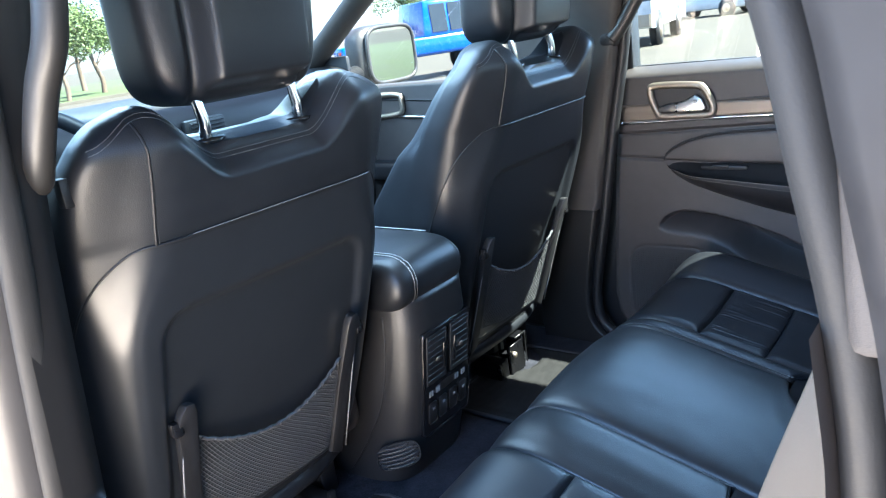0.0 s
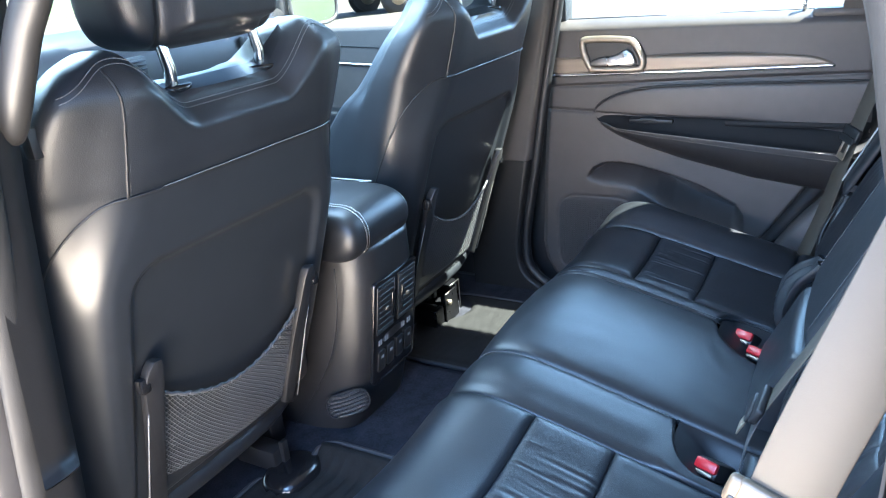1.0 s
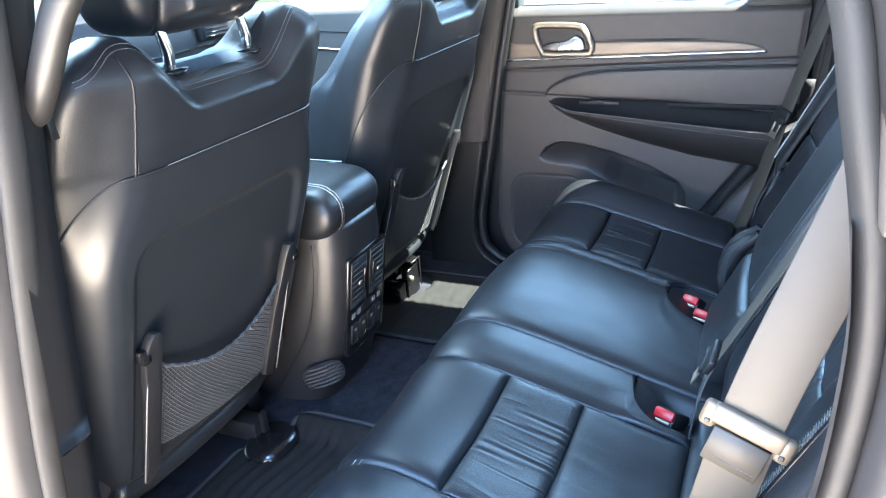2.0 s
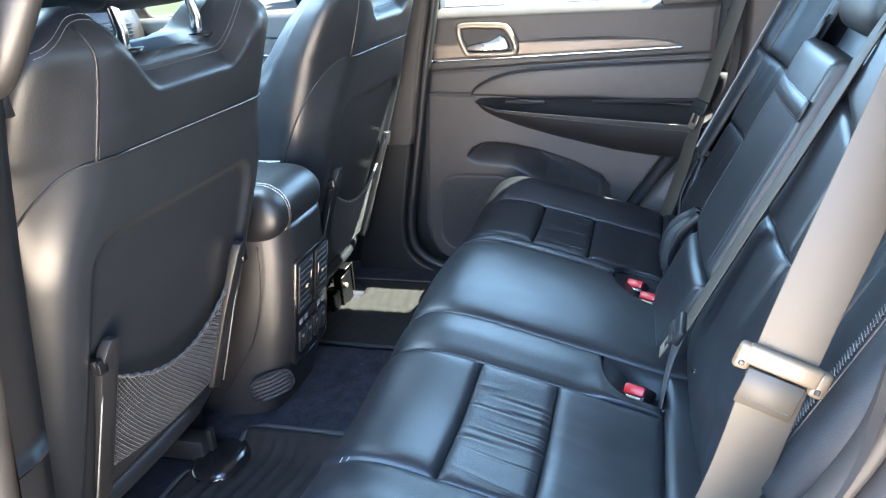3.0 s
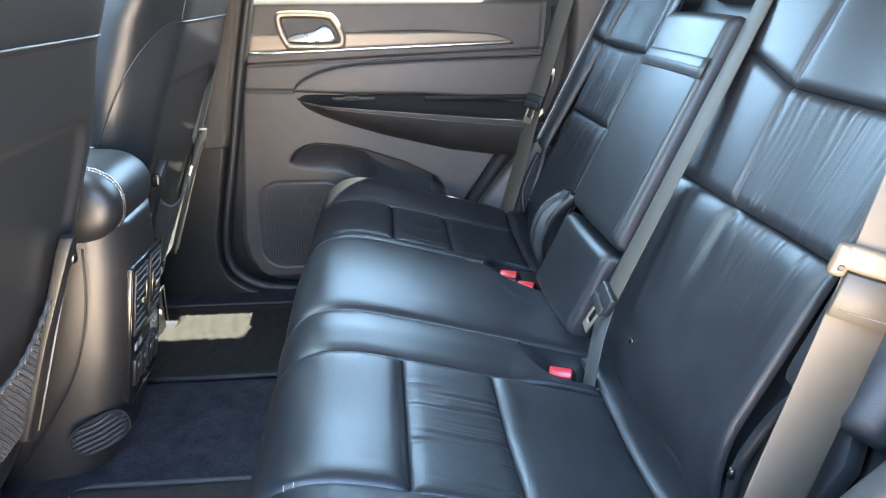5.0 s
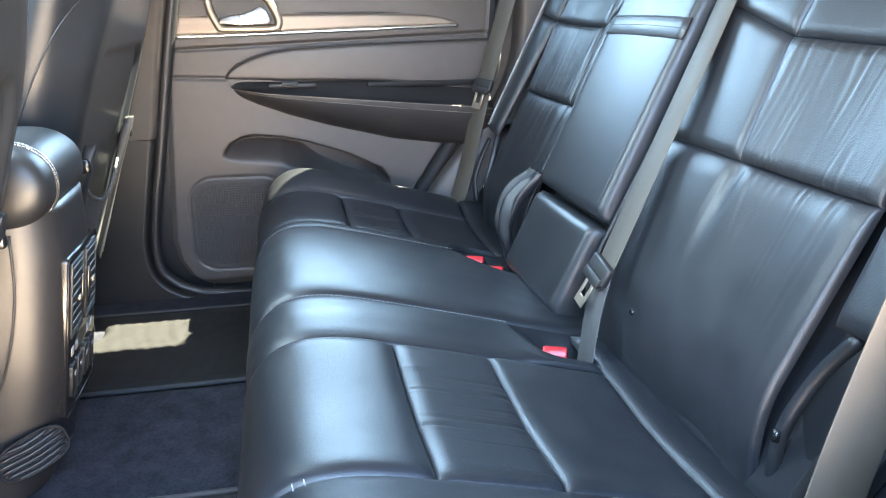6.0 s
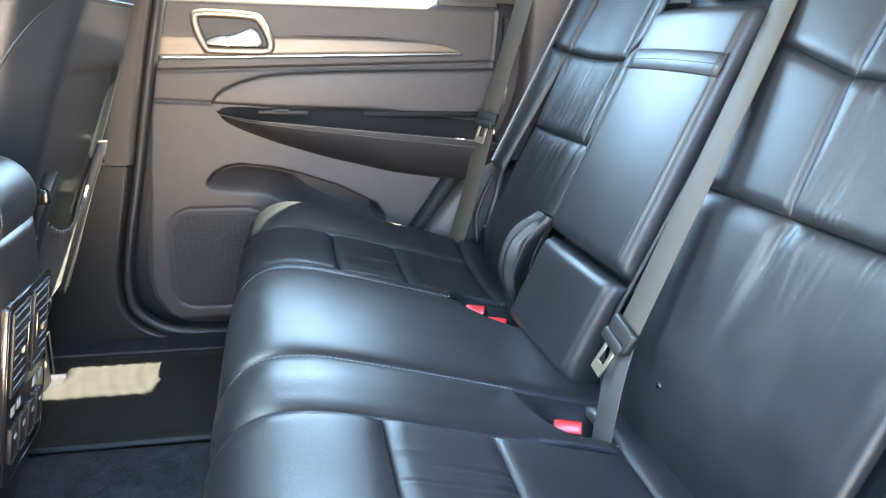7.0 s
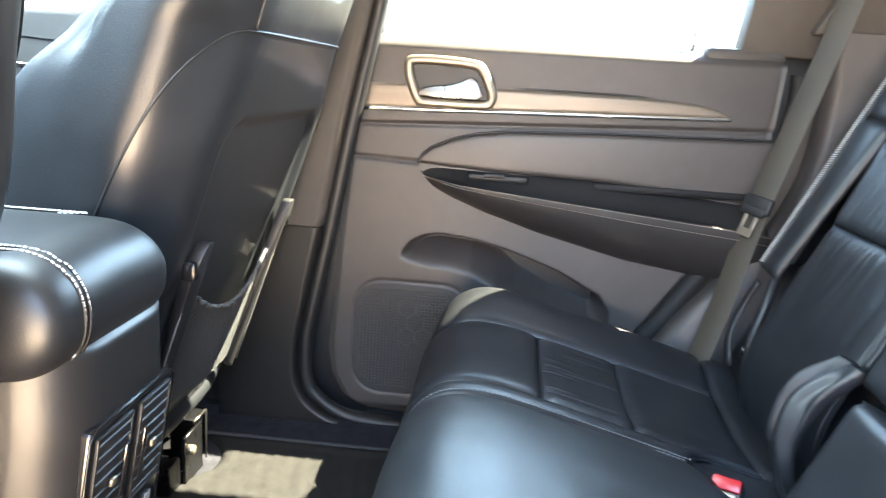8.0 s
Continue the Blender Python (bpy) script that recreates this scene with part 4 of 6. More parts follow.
def backrest(sgn):
    b = new("backrest")
    b.parent = bench
    tagged(b, "driver-side black leather backrest" if sgn < 0 else "passenger-side black leather backrest")
    if sgn < 0:
        xc, xa, xb_, xo, xe = -0.080, -0.235, -0.255, -0.470, -0.645
    else:
        xc, xa, xb_, xo, xe = 0.255, 0.298, 0.292, 0.505, 0.665
    s = sgn

    def q(p0, p1, p2, p3):
        return [p0, p1, p2, p3] if s > 0 else [p1, p0, p3, p2]
    zt, zo = 1.240, 1.208
    # u runs inboard to outboard in the corner lists, low to high
    gathers = folds(min(xa, xo), max(xa, xo), 0.66, 0.962, 20, 21 + s, (1,), 0.5, 0.0010)
    panel("lower_insert", back, q((xc, 0.66), (xo, 0.66), (xo, 0.962), (xc, 0.962)), LEATHER, b, 0.010, 0.03, flip=True, res=0.003,
          wrinkle=lambda a, c, u, v: gathers(a, c, u, v) - 0.006 * math.exp(-((u - xb_ - s * 0.01) / 0.012) ** 2) * smooth((v - 0.80) / 0.16))
    panel("pleated_insert", back, q((xb_, 0.962), (xo, 0.962), (xo + s * 0.01, 1.10), (xa, 1.10)), PERF, b, 0.009, 0.016, res=0.0022, flip=True, wrinkle=folds(min(xa, xo), max(xa, xo), 0.962, 1.10, 30, 31 + s, (0, 1), 0.9, 0.0011))
    panel("upper_insert", back, q((xa, 1.10), (xo + s * 0.01, 1.10), (xo, zt), (xa - s * 0.0, zt)), LEATHER, b, 0.006, 0.013, flip=True)
    panel("inner_bolster", back, q((xc, 0.962), (xb_, 0.962), (xa, 1.10), (xc - s * 0.0, 1.135)), LEATHER, b, 0.006, 0.014, flip=True)
    panel("inner_bolster", back, q((xc, 1.135), (xa, 1.10), (xa, zt), (xc, zt)), LEATHER, b, 0.006, 0.014, flip=True)
    panel("outer_bolster", back, q((xo + s * 0.035, 0.862), (xe - s * 0.012, 0.868), (xe, 1.115), (xo + s * 0.01, 1.10)), LEATHER, b, 0.006, 0.014, flip=True)
    panel("outer_bolster", back, q((xo + s * 0.01, 1.10), (xe, 1.115), (xe - s * 0.02, zo), (xo, zt)), LEATHER, b, 0.005, 0.012, flip=True)
    n = Vector((0, 1, 0.473)).normalized()
    for d in (0.007, 0.020):
        tube("edge_piping", [back(s * (0.578 + d * 0.75), lerp(0.872, 1.205, i / 60)) + n * 0.0055 for i in range(61)], 0.0022, LEATHER, b, k=6)
    zig = [back(s * (0.578 + (0.0042 if i % 2 else 0.0158)), lerp(0.872, 1.205, i / 190)) + n * 0.0092 for i in range(191)]
    tube("edge_stitching", zig, 0.0014 if s > 0 else 0.0008, STITCH if s > 0 else DARKSTITCH, b, "pale zigzag thread", k=4)
    # plastic side cover under the bolster, with its release strap
    cover = [(0.0, 0.685), (0.075, 0.70), (0.120, 0.75), (0.138, 0.84), (0.118, 0.885), (0.03, 0.90), (0.012, 0.80)]
    side = plate("side_cover", [back(xo + s * a, v) - n * 0.022 for a, v in cover], -n, 0.02, SHELL, b, "charcoal plastic cover beside the backrest", bevel=0.005)
    lip = spline([back(xo + s * a, v) - n * 0.014 for a, v in ((0.012, 0.70), (0.020, 0.76), (0.034, 0.82), (0.060, 0.865))], 16)
    tube("cover_lip", lip, 0.007, LEATHER, side, "rolled leather edge", k=10, up=n)
    tube("pull_loop", spline([back(xo + s * a, v) - n * 0.012 for a, v in ((0.070, 0.72), (0.092, 0.76), (0.104, 0.81), (0.098, 0.845))], 14), 0.009, BLACK, side, "curved black release pull", k=10, up=n, flat=0.5)
    tube("cover_clip", [back(xo + s * 0.022, 0.752) - n * 0.008, back(xo + s * 0.022, 0.762) - n * 0.008], 0.004, BLACKGLOSS, side, k=8, up=n)
    x0, x1 = sorted((xc + s * 0.008, xe - s * 0.008))
    m = Matrix.Translation((0, -0.728, 0.762)) @ Matrix.Rotation(math.atan(0.473), 4, "X")
    box_part("backrest_frame", (x0, x1, -0.135, -0.035, -0.09, 0.505), LEATHER, b, bevel=0.03, seg=4, m=m)
    return b


backrest(-1)
backrest(1)

# centre section with folded armrest
cen = new("centre_backrest")
cen.parent = bench
tagged(cen, "black leather centre backrest")
N = Vector((0, 1, 0.473)).normalized()
m = Matrix.Translation((0, -0.728, 0.762)) @ Matrix.Rotation(math.atan(0.473), 4, "X")
box_part("backrest_frame", (-0.072, 0.247, -0.135, -0.03, -0.10, 0.54), LEATHER, cen, bevel=0.02, seg=3, m=m)


def arm(u, v):
    return Vector((u, -0.728 - 0.473 * (v - 0.762), v)) + N * (0.022 - 0.006 * ((u - 0.075) / 0.13) ** 2)


ar = new("folded_armrest")
ar.parent = bench
tagged(ar, "folded black leather centre armrest with pull strap")
panel("armrest_cover", arm, [(-0.060, 0.832), (0.200, 0.832), (0.215, 1.168), (-0.045, 1.168)], LEATHER, ar, 0.010, 0.016, flip=True, sink=0.05)
ribbon("pull_strap", [arm(lerp(-0.046, 0.208, i / 14), 1.092) + N * 0.0104 for i in range(15)], 0.032, LEATHER, N, ar, "flat stitched pull strap", thick=0.0022)
for z in (1.0795, 1.092, 1.1045):
    stitches("strap_stitching", [arm(lerp(-0.045, 0.207, i / 14), z) + N * 0.0117 for i in range(15)], ar, N, SEAMTHREAD, r=0.0005)
for x in (-0.044, 0.196):
    stitches("edge_stitching", [arm(x + (z - 0.83) * 0.03, z) + N * 0.0105 for z in [lerp(0.85, 1.16, i / 30) for i in range(31)]], ar, N, SEAMTHREAD)
panel("lower_block", arm, [(-0.062, 0.69), (0.175, 0.69), (0.182, 0.822), (-0.062, 0.822)], LEATHER, cen, 0.012, 0.016, flip=True, sink=0.05)
tube("split_cord", [back(0.250, lerp(0.69, 1.205, i / 30)) + N * 0.004 for i in range(31)], 0.004, LEATHER, cen)
tube("split_cord", [back(0.228, lerp(0.84, 1.20, i / 30)) + N * 0.010 for i in range(31)], 0.004, LEATHER, cen)
tube("split_cord", [back(-0.072, lerp(0.69, 1.232, i / 30)) + N * 0.006 for i in range(31)], 0.0035, LEATHER, cen)
# crumpled leather gaiter over the hinge beside the armrest
def gaiter(dx, width, seed):
    path = spline([back(0.232, 0.675) + N * 0.034, back(0.230, 0.735) + N * 0.044, back(0.226, 0.79) + N * 0.036, back(0.214, 0.845) + N * 0.018], 40)

    def f(i, j):
        p = path[min(38, int(i * 39))].lerp(path[min(39, int(i * 39) + 1)], i * 39 - int(i * 39))
        a = j * 2 * math.pi
        fold = 0.0035 * math.sin(3 * a + 5 * i + 2.5 * noise.noise(Vector((i * 2.5, 0.5, seed)))) * smooth(i / 0.25) * smooth((1 - i) / 0.2)
        fold += 0.0035 * noise.noise(Vector((i * 3.5, math.cos(a) * 1.2, math.sin(a) * 1.2 + seed)))
        return p + Vector((dx + width * math.cos(a) * (0.75 + 0.25 * math.sin(i * math.pi)), 0, 0)) + N * ((0.012 + fold) * math.sin(a) + fold)
    blob("hinge_gaiter", f, 90, 24, LEATHER, cen, "crumpled black leather hinge gaiter")


gaiter(0.004, 0.017, 2.0)
gaiter(0.032, 0.014, 7.0)
rivet = tube("stud", [back(-0.215, 0.762) + N * 0.008, back(-0.215, 0.762) + N * 0.013], 0.004, BLACKGLOSS, bench, "small dark trim stud", k=12, up=(1, 0, 0))


# rear head restraints
def rear_head(x, w, zb, name="head_restraint"):
    h = new(name)
    h.parent = bench
    tagged(h, "low black leather rear head restraint")
    c = Vector((x, -0.728 - 0.473 * (zb + 0.065 - 0.762), zb + 0.065)) + N * -0.02
    pillow("pad", c, (w, 0.045, 0.065), LEATHER, h, e=0.5, tilt=math.degrees(math.atan(0.473)) * 0.6)
    return h


rear_head(0.085, 0.125, 1.195)
rear_head(-0.37, 0.13, 1.262)
rear_head(0.385, 0.13, 1.262)
for x in (-0.43, -0.31, 0.325, 0.445):
    tube("head_post", [Vector((x, -0.728 - 0.473 * (z - 0.762), z)) - N * 0.03 for z in (1.24, 1.33)], 0.007, CHROME, bench, "chrome head restraint post")


# ---- seat belts and buckles ----
def buckle(x, y, z, tilt, turn=0.0):
    t = thing("belt_buckle", "black belt buckle with a red release button", "belt buckle", "rear belt buckles")
    m = Matrix.Translation((x, y, z)) @ Matrix.Rotation(radians(turn), 4, "Z") @ Matrix.Rotation(radians(tilt), 4, "X")
    box_part("buckle_body", (-0.018, 0.018, -0.014, 0.013, -0.055, 0.004), BLACK, t, bevel=0.005, m=m)
    box_part("release_button", (-0.0165, 0.0165, -0.012, 0.004, -0.002, 0.010), RED, t, "bright red release button", bevel=0.003, m=m)
    box_part("slot_rim", (-0.0135, 0.0135, 0.005, 0.0105, -0.002, 0.009), SATIN, t, "bright slot edge", bevel=0.002, m=m)
    return t


buckle(-0.164, -0.642, 0.686, -52, 68)
buckle(0.230, -0.632, 0.686, -50, 64)
buckle(0.190, -0.658, 0.678, -50, 64)


def belt(label, points, mat, ups, width=0.047, n=60):
    t = thing("seat_belt", label, "seat belt", "rear seat belts")
    ribbon("webbing", spline(points, n), width, mat, ups, t, thick=0.0016)
    return t


# middle belt, hanging with its tongue
P = Vector((-0.157, -0.708, 0.800))
mb = belt("grey centre seat belt hanging over the backrest", [(-0.045, -0.975, 1.28), (-0.068, -0.925, 1.2), (-0.094, -0.870, 1.10), (-0.128, -0.787, 0.95), P], WEB, N)
ribbon("lower_webbing", spline([P, (-0.168, -0.692, 0.750), (-0.175, -0.679, 0.660)], 20), 0.046, DARKWEB, N, mb, "dark lower webbing", thick=0.0016)
dirn = Vector((-0.02, 0.085, -0.18)).normalized()


def tongue(t, p, along, out, metal_side=1.0, w=0.058):
    """A belt tongue: a plastic slide across the webbing, with its metal blade."""
    across = along.cross(out).normalized()
    out = across.cross(along).normalized()
    m = Matrix((across, along, out)).transposed().to_4x4()
    m.translation = p
    box_part("tongue_slide", (-w / 2, w / 2, -0.014, 0.014, -0.004, 0.007), BELTPLASTIC if mat_light else BLACK, t, "moulded belt slide", bevel=0.004, seg=3, m=m)
    box_part("tongue_lip", (-w / 2 + 0.003, w / 2 - 0.003, 0.004, 0.020, 0.004, 0.011), BELTPLASTIC if mat_light else BLACK, t, bevel=0.004, seg=2, m=m)
    bm = bmesh.new()
    box(bm, -0.014, -0.007, 0.014, 0.052, 0.003, 0.0055, 0.001, 1, m)
    box(bm, 0.007, 0.014, 0.014, 0.052, 0.003, 0.0055, 0.001, 1, m)
    box(bm, -0.014, 0.014, 0.042, 0.056, 0.003, 0.0055, 0.001, 1, m)
    part("tongue_blade", bm, SATIN, t, "steel belt tongue")


mat_light = False
tongue(mb, P + N * 0.004, (dirn + Vector((0.25, 0.0, 0.0))).normalized(), N)
# right belt along the bolster
rb = belt("grey passenger-side seat belt hanging beside the bolster", [(0.662, -0.90, 1.48), (0.668, -0.83, 1.20), (0.668, -0.768, 0.975), (0.655, -0.725, 0.80), (0.64, -0.70, 0.72), (0.635, -0.69, 0.69)], WEB, (-0.5, 0.8, 0.3))
tongue(rb, Vector((0.666, -0.762, 0.962)), Vector((-0.05, 0.28, -0.9)).normalized(), Vector((-0.5, 0.8, 0.3)), w=0.056)
# left belt, lit through the open door
mat_light = True
lb = belt("beige-grey driver-side seat belt hanging beside the open door", [(-0.572, -0.90, 1.48), (-0.588, -0.835, 1.25), (-0.611, -0.772, 1.05), (-0.602, -0.741, 0.90), (-0.606, -0.712, 0.80), (-0.61, -0.69, 0.70)], WEB, (-1.0, 0.12, 0.1), width=0.050)
G = Vector((-0.612, -0.764, 1.018))
A = Vector((0.03, 0.29, -0.95)).normalized()
O = Vector((-1.0, 0.12, 0.1)).normalized()
ac = A.cross(O).normalized()
O = ac.cross(A).normalized()
mm = Matrix((ac, A, O)).transposed().to_4x4()
mm.translation = G
guide = box_part("belt_guide", (-0.031, 0.031, -0.010, 0.010, -0.002, 0.007), BELTPLASTIC, lb, "moulded beige belt slide", bevel=0.0042, seg=4, m=mm)
for x in (-0.031, 0.031):
    box_part("guide_ear", (x - 0.007, x + 0.007, -0.009, 0.017, -0.003, 0.0062), BELTPLASTIC, guide, bevel=0.0045, seg=3, m=mm)
    box_part("guide_slot", (x - 0.0025, x + 0.0025, 0.007, 0.012, 0.0055, 0.0072), BLACK, guide, "small dark slot", bevel=0.001, seg=1, m=mm)
ribbon("webbing_fold", [G + A * d + O * 0.004 for d in (0.012, 0.03, 0.047)], 0.047, WEB, O, lb, "stitched fold of the webbing", thick=0.004)
stitches("fold_stitching", [G + A * 0.04 + O * 0.0063 + ac * w for w in (-0.02, 0.0, 0.02)], lb, O, DARKSTITCH, 0.004, 0.003, 0.0004)


# ---- front seats ----
def front_seat(cx, label):
    t = thing("front_seat", label, "seat", "front seats")
    def rear_y(z):
        return -0.33 * (z - 0.93)
    W = [(0.60, 0.20), (0.635, 0.215), (0.66, 0.228), (0.70, 0.243), (0.75, 0.254), (0.86, 0.264), (1.05, 0.270), (1.17, 0.266), (1.22, 0.262), (1.25, 0.257), (1.285, 0.242), (1.308, 0.216), (1.322, 0.180), (1.330, 0.135)]
    D = [(0.60, 0.16), (0.75, 0.23), (0.95, 0.235), (1.057, 0.20), (1.149, 0.168), (1.243, 0.130), (1.30, 0.098), (1.33, 0.078)]

    def rounding(z):
        """Width of the rounded edge of the back, wider towards the shoulders."""
        return 0.064 + 0.045 * smooth((z - 1.03) / 0.16)

    def rear_curve(q, w, soft_edge=0.064):
        """Half width and forward offset along the rounded back, q from 0 at the middle to 1 at the front of the side."""
        f = w - soft_edge
        x = soft_at([(0.0, 0.0), (0.30, f * 0.5), (0.58, f * 0.985), (0.66, f + 0.19 * soft_edge), (0.76, f + 0.53 * soft_edge), (0.87, w - 0.006), (0.93, w), (1.0, w - 0.005)], q)
        return x, soft_at([(0.0, 0.0), (0.50, 0.0), (0.58, 0.001), (0.66, 0.006), (0.76, 0.026), (0.87, 0.060), (0.93, 0.084), (1.0, 0.133)], q)

    def panel_half(z):
        """How far round the back the hard panel reaches at a height."""
        return 0.70 + 0.22 * math.sqrt(max(0.0, 1 - (max(0.0, z - 0.90) / 0.266) ** 2)) - 0.12 * smooth((0.70 - z) / 0.07)

    def notch(dx, z):
        """How far the top edge dips between the shoulders."""
        return 0.066 * (1 - smooth((abs(dx) - 0.075) / 0.09)) * smooth((z - 1.17) / 0.15)

    def crown(z):
        """How far the cover rolls forward at its top edge."""
        return 0.036 * smooth((z - 1.262) / 0.068) ** 1.7

    def upholstery(i, j):
        shut = smooth((i - 0.90) / 0.10)
        z = lerp(0.60, 1.330, 1 - (1 - min(1.0, i / 0.90)) ** 1.9)
        w, d = soft_at(W, z), soft_at(D, z)
        q = lerp(-1, 1, j / 0.5) if j < 0.5 else 0.0
        soft = max(0.91 * smooth((z - 1.166) / 0.05 + 1.0) + 0.09 * smooth((z - 1.166) / 0.02), 0.91 * smooth((abs(q) - panel_half(z)) / 0.16 + 1.0))
        k = min(1.0, d / 0.16)
        if j < 0.5:
            dx, dy = rear_curve(abs(q), w - 0.006 * (1 - soft), rounding(z))
            dx = math.copysign(dx, q)
        else:
            q = lerp(1, -1, (j - 0.5) / 0.5)
            dx = w * q * 0.985
        dip = notch(dx, z)
        yr = rear_y(z - dip) + lerp(0.010, -0.008, soft) + crown(z)
        if j < 0.5:
            y = yr + dy * k
        else:
            wing = smooth((abs(q) - 0.55) / 0.3) * (1 - smooth((abs(q) - 0.90) / 0.10))
            y = yr + max(0.133 * k, d * (1 - 0.35 * smooth((abs(q) - 0.92) / 0.08)) + 0.022 * wing * smooth((1.2 - z) / 0.2) - 0.04 * k * (1 - smooth(abs(q) / 0.6)))
        y = lerp(y, yr + d * 0.5, shut * 0.995)
        return Vector((cx + dx, y, z + 0.004 * shut - dip + 0.14 * (y - yr) * smooth(dip / 0.066)))
    up = blob("upholstery", upholstery, 120, 240, LEATHER, t, "black leather cover", top=False)
    # seams of the cover
    def cover_at(dx, z):
        w = soft_at(W, z)
        q = next((k / 200 for k in range(200) if rear_curve(k / 200, w, rounding(z))[0] >= abs(dx)), 1.0)
        y = rear_y(z - notch(dx, z)) - 0.0088 + crown(z) + rear_curve(q, w, rounding(z))[1] * min(1.0, soft_at(D, z) / 0.16)
        return Vector((cx + dx, y, z - notch(dx, z)))
    ln = [cover_at(-0.182, lerp(1.168, 1.308, i / 20)) for i in range(21)]
    tube("seam_cord", ln, 0.0018, BLACK, up)
    stitches("seam_stitching", [p + Vector((0.004, -0.0004, 0)) for p in ln], up, (0, -1, 0.3), SEAMTHREAD, r=0.0004)
    top = []
    for i in range(61):
        dx = lerp(-0.235, 0.235, i / 60)
        top.append(cover_at(dx, 1.312 - 0.03 * smooth((abs(dx) - 0.17) / 0.07)))
    stitches("top_stitching", top, up, (0, -1, 0.8), DARKSTITCH, 0.0045, 0.0034, 0.00035)
    stitches("top_stitching", [p + Vector((0, 0.003, 0.0055)) for p in top], up, (0, -1, 0.8), DARKSTITCH, 0.0045, 0.0034, 0.00035)

    # hard back panel, wrapped round the sides, its upper corners cut in a wide curve
    def shell_at(q, z):
        dx, dy = rear_curve(abs(q), soft_at(W, z), rounding(z))
        ins = smooth((0.188 - dx) / 0.014) * smooth((1.078 - z) / 0.016)
        if dx > 0.14 and z > 1.03:
            ins = smooth((0.048 - math.hypot(dx - 0.14, z - 1.03)) / 0.014)
        low = 0.05 * smooth((0.665 - z) / 0.05)
        return Vector((cx + math.copysign(dx, q), rear_y(z) - 0.006 + dy + 0.009 * ins + low, z))
    nz, nx = 120, 150
    verts, faces = [], []
    for i in range(nz + 1):
        for j in range(nx + 1):
            z = lerp(0.632, 1.166, 1 - (1 - i / nz) ** 1.5)
            q = lerp(-1, 1, j / nx) * panel_half(z)
            verts.append(shell_at(q, z + 0.03 * smooth((abs(q) - 0.6) / 0.3) * smooth((0.70 - z) / 0.05)))
    faces = [(i * (nx + 1) + j, i * (nx + 1) + j + 1, (i + 1) * (nx + 1) + j + 1, (i + 1) * (nx + 1) + j) for i in range(nz) for j in range(nx)]
    shell = place("back_panel", mesh_of("back_panel", verts, faces), SHELL, t, "charcoal moulded back panel")
    edge = [verts[nz * (nx + 1) + j] + Vector((0, -0.002, 0.001)) for j in range(nx + 1)]
    ring = [verts[i * (nx + 1)] for i in range(10, nz)] + edge + [verts[i * (nx + 1) + nx] for i in range(nz - 1, 10, -1)]
    tube("panel_gap", ring, 0.0016, BLACK, shell)
    lit = edge[int(nx * 0.14):]
    tube("panel_piping", [p + Vector((0, -0.0010, 0.001)) for p in lit], 0.0006, PIPING, shell, "thin light piping along the panel")
    tube("bottom_roll", spline([(cx - 0.19, rear_y(0.65) + 0.035, 0.640), (cx - 0.1, rear_y(0.64) + 0.022, 0.628), (cx + 0.1, rear_y(0.64) + 0.022, 0.628), (cx + 0.19, rear_y(0.65) + 0.035, 0.640)], 16), 0.020, LEATHER, t, k=12)
    for s in (-1, 1):
        pillow("recliner_cover", (cx + s * 0.225, rear_y(0.69) + 0.08, 0.69), (0.035, 0.055, 0.05), TRIM, t, "plastic recliner cover", e=0.6)

    out = math.copysign(1, cx)
    x0, x1 = sorted((cx + out * 0.250, cx + out * 0.262))
    box_part("side_tag", (x0, x1, -0.062, -0.046, 1.232, 1.264), BLACK, up, "small black sewn-in tag", bevel=0.002)

    # bag hooks with their long tapering legs
    def hook(dx, s):
        h = new("bag_hook")
        h.parent = t
        tagged(h, "black moulded bag hook bracket")
        out = [(-0.013, 0.925), (-0.006, 0.936), (0.007, 0.934), (0.012, 0.915), (0.018, 0.80), (0.024, 0.665), (-0.004, 0.648), (-0.010, 0.80), (-0.016, 0.885), (-0.021, 0.895), (-0.019, 0.905)]
        bm = bmesh.new()
        vs = [bm.verts.new((cx + dx + s * a, rear_y(z) - 0.004, z)) for a, z in out]
        f = bm.faces.new(vs)
        r = bmesh.ops.extrude_face_region(bm, geom=[f])
        for v in r["geom"]:
            if isinstance(v, bmesh.types.BMVert):
                v.co.y -= 0.011 + 0.006 * smooth((v.co.z - 0.85) / 0.08)
        bmesh.ops.recalc_face_normals(bm, faces=bm.faces)
        bmesh.ops.bevel(bm, geom=[e for e in bm.edges if e.calc_face_angle(0) > 0.9], offset=0.0025, segments=2, profile=0.5, affect="EDGES")
        part("bracket", bm, BLACK, h)
        tube("bright_edge", [Vector((cx + dx - s * 0.0115, rear_y(z) - 0.015, z)) for z in (0.875, 0.80, 0.72, 0.66)], 0.0012, PIPING, h, "pale line along the bracket edge")
        x0, x1 = sorted((cx + dx - s * 0.026, cx + dx - s * 0.010))
        box_part("hook_tip", (x0, x1, rear_y(0.905) - 0.020, rear_y(0.905) - 0.004, 0.893, 0.915), BLACKGLOSS, h, bevel=0.004)
    hook(-0.158, 1)
    hook(0.160, -1)

    # elastic net pocket
    def net_at(a, b):
        dx = lerp(-0.140, 0.150, a)
        zt = 0.868 - 0.052 * (1 - (2 * a - 1) ** 2) - 0.006 * a
        zb = lerp(0.695, 0.667, a) + 0.012 * (2 * a - 1) ** 2
        z = lerp(zb, zt, b)
        return Vector((cx + dx, rear_y(z) - 0.007 - 0.014 * math.sin(math.pi * a) * (0.3 + 0.7 * b), z))
    na, nb = 32, 18
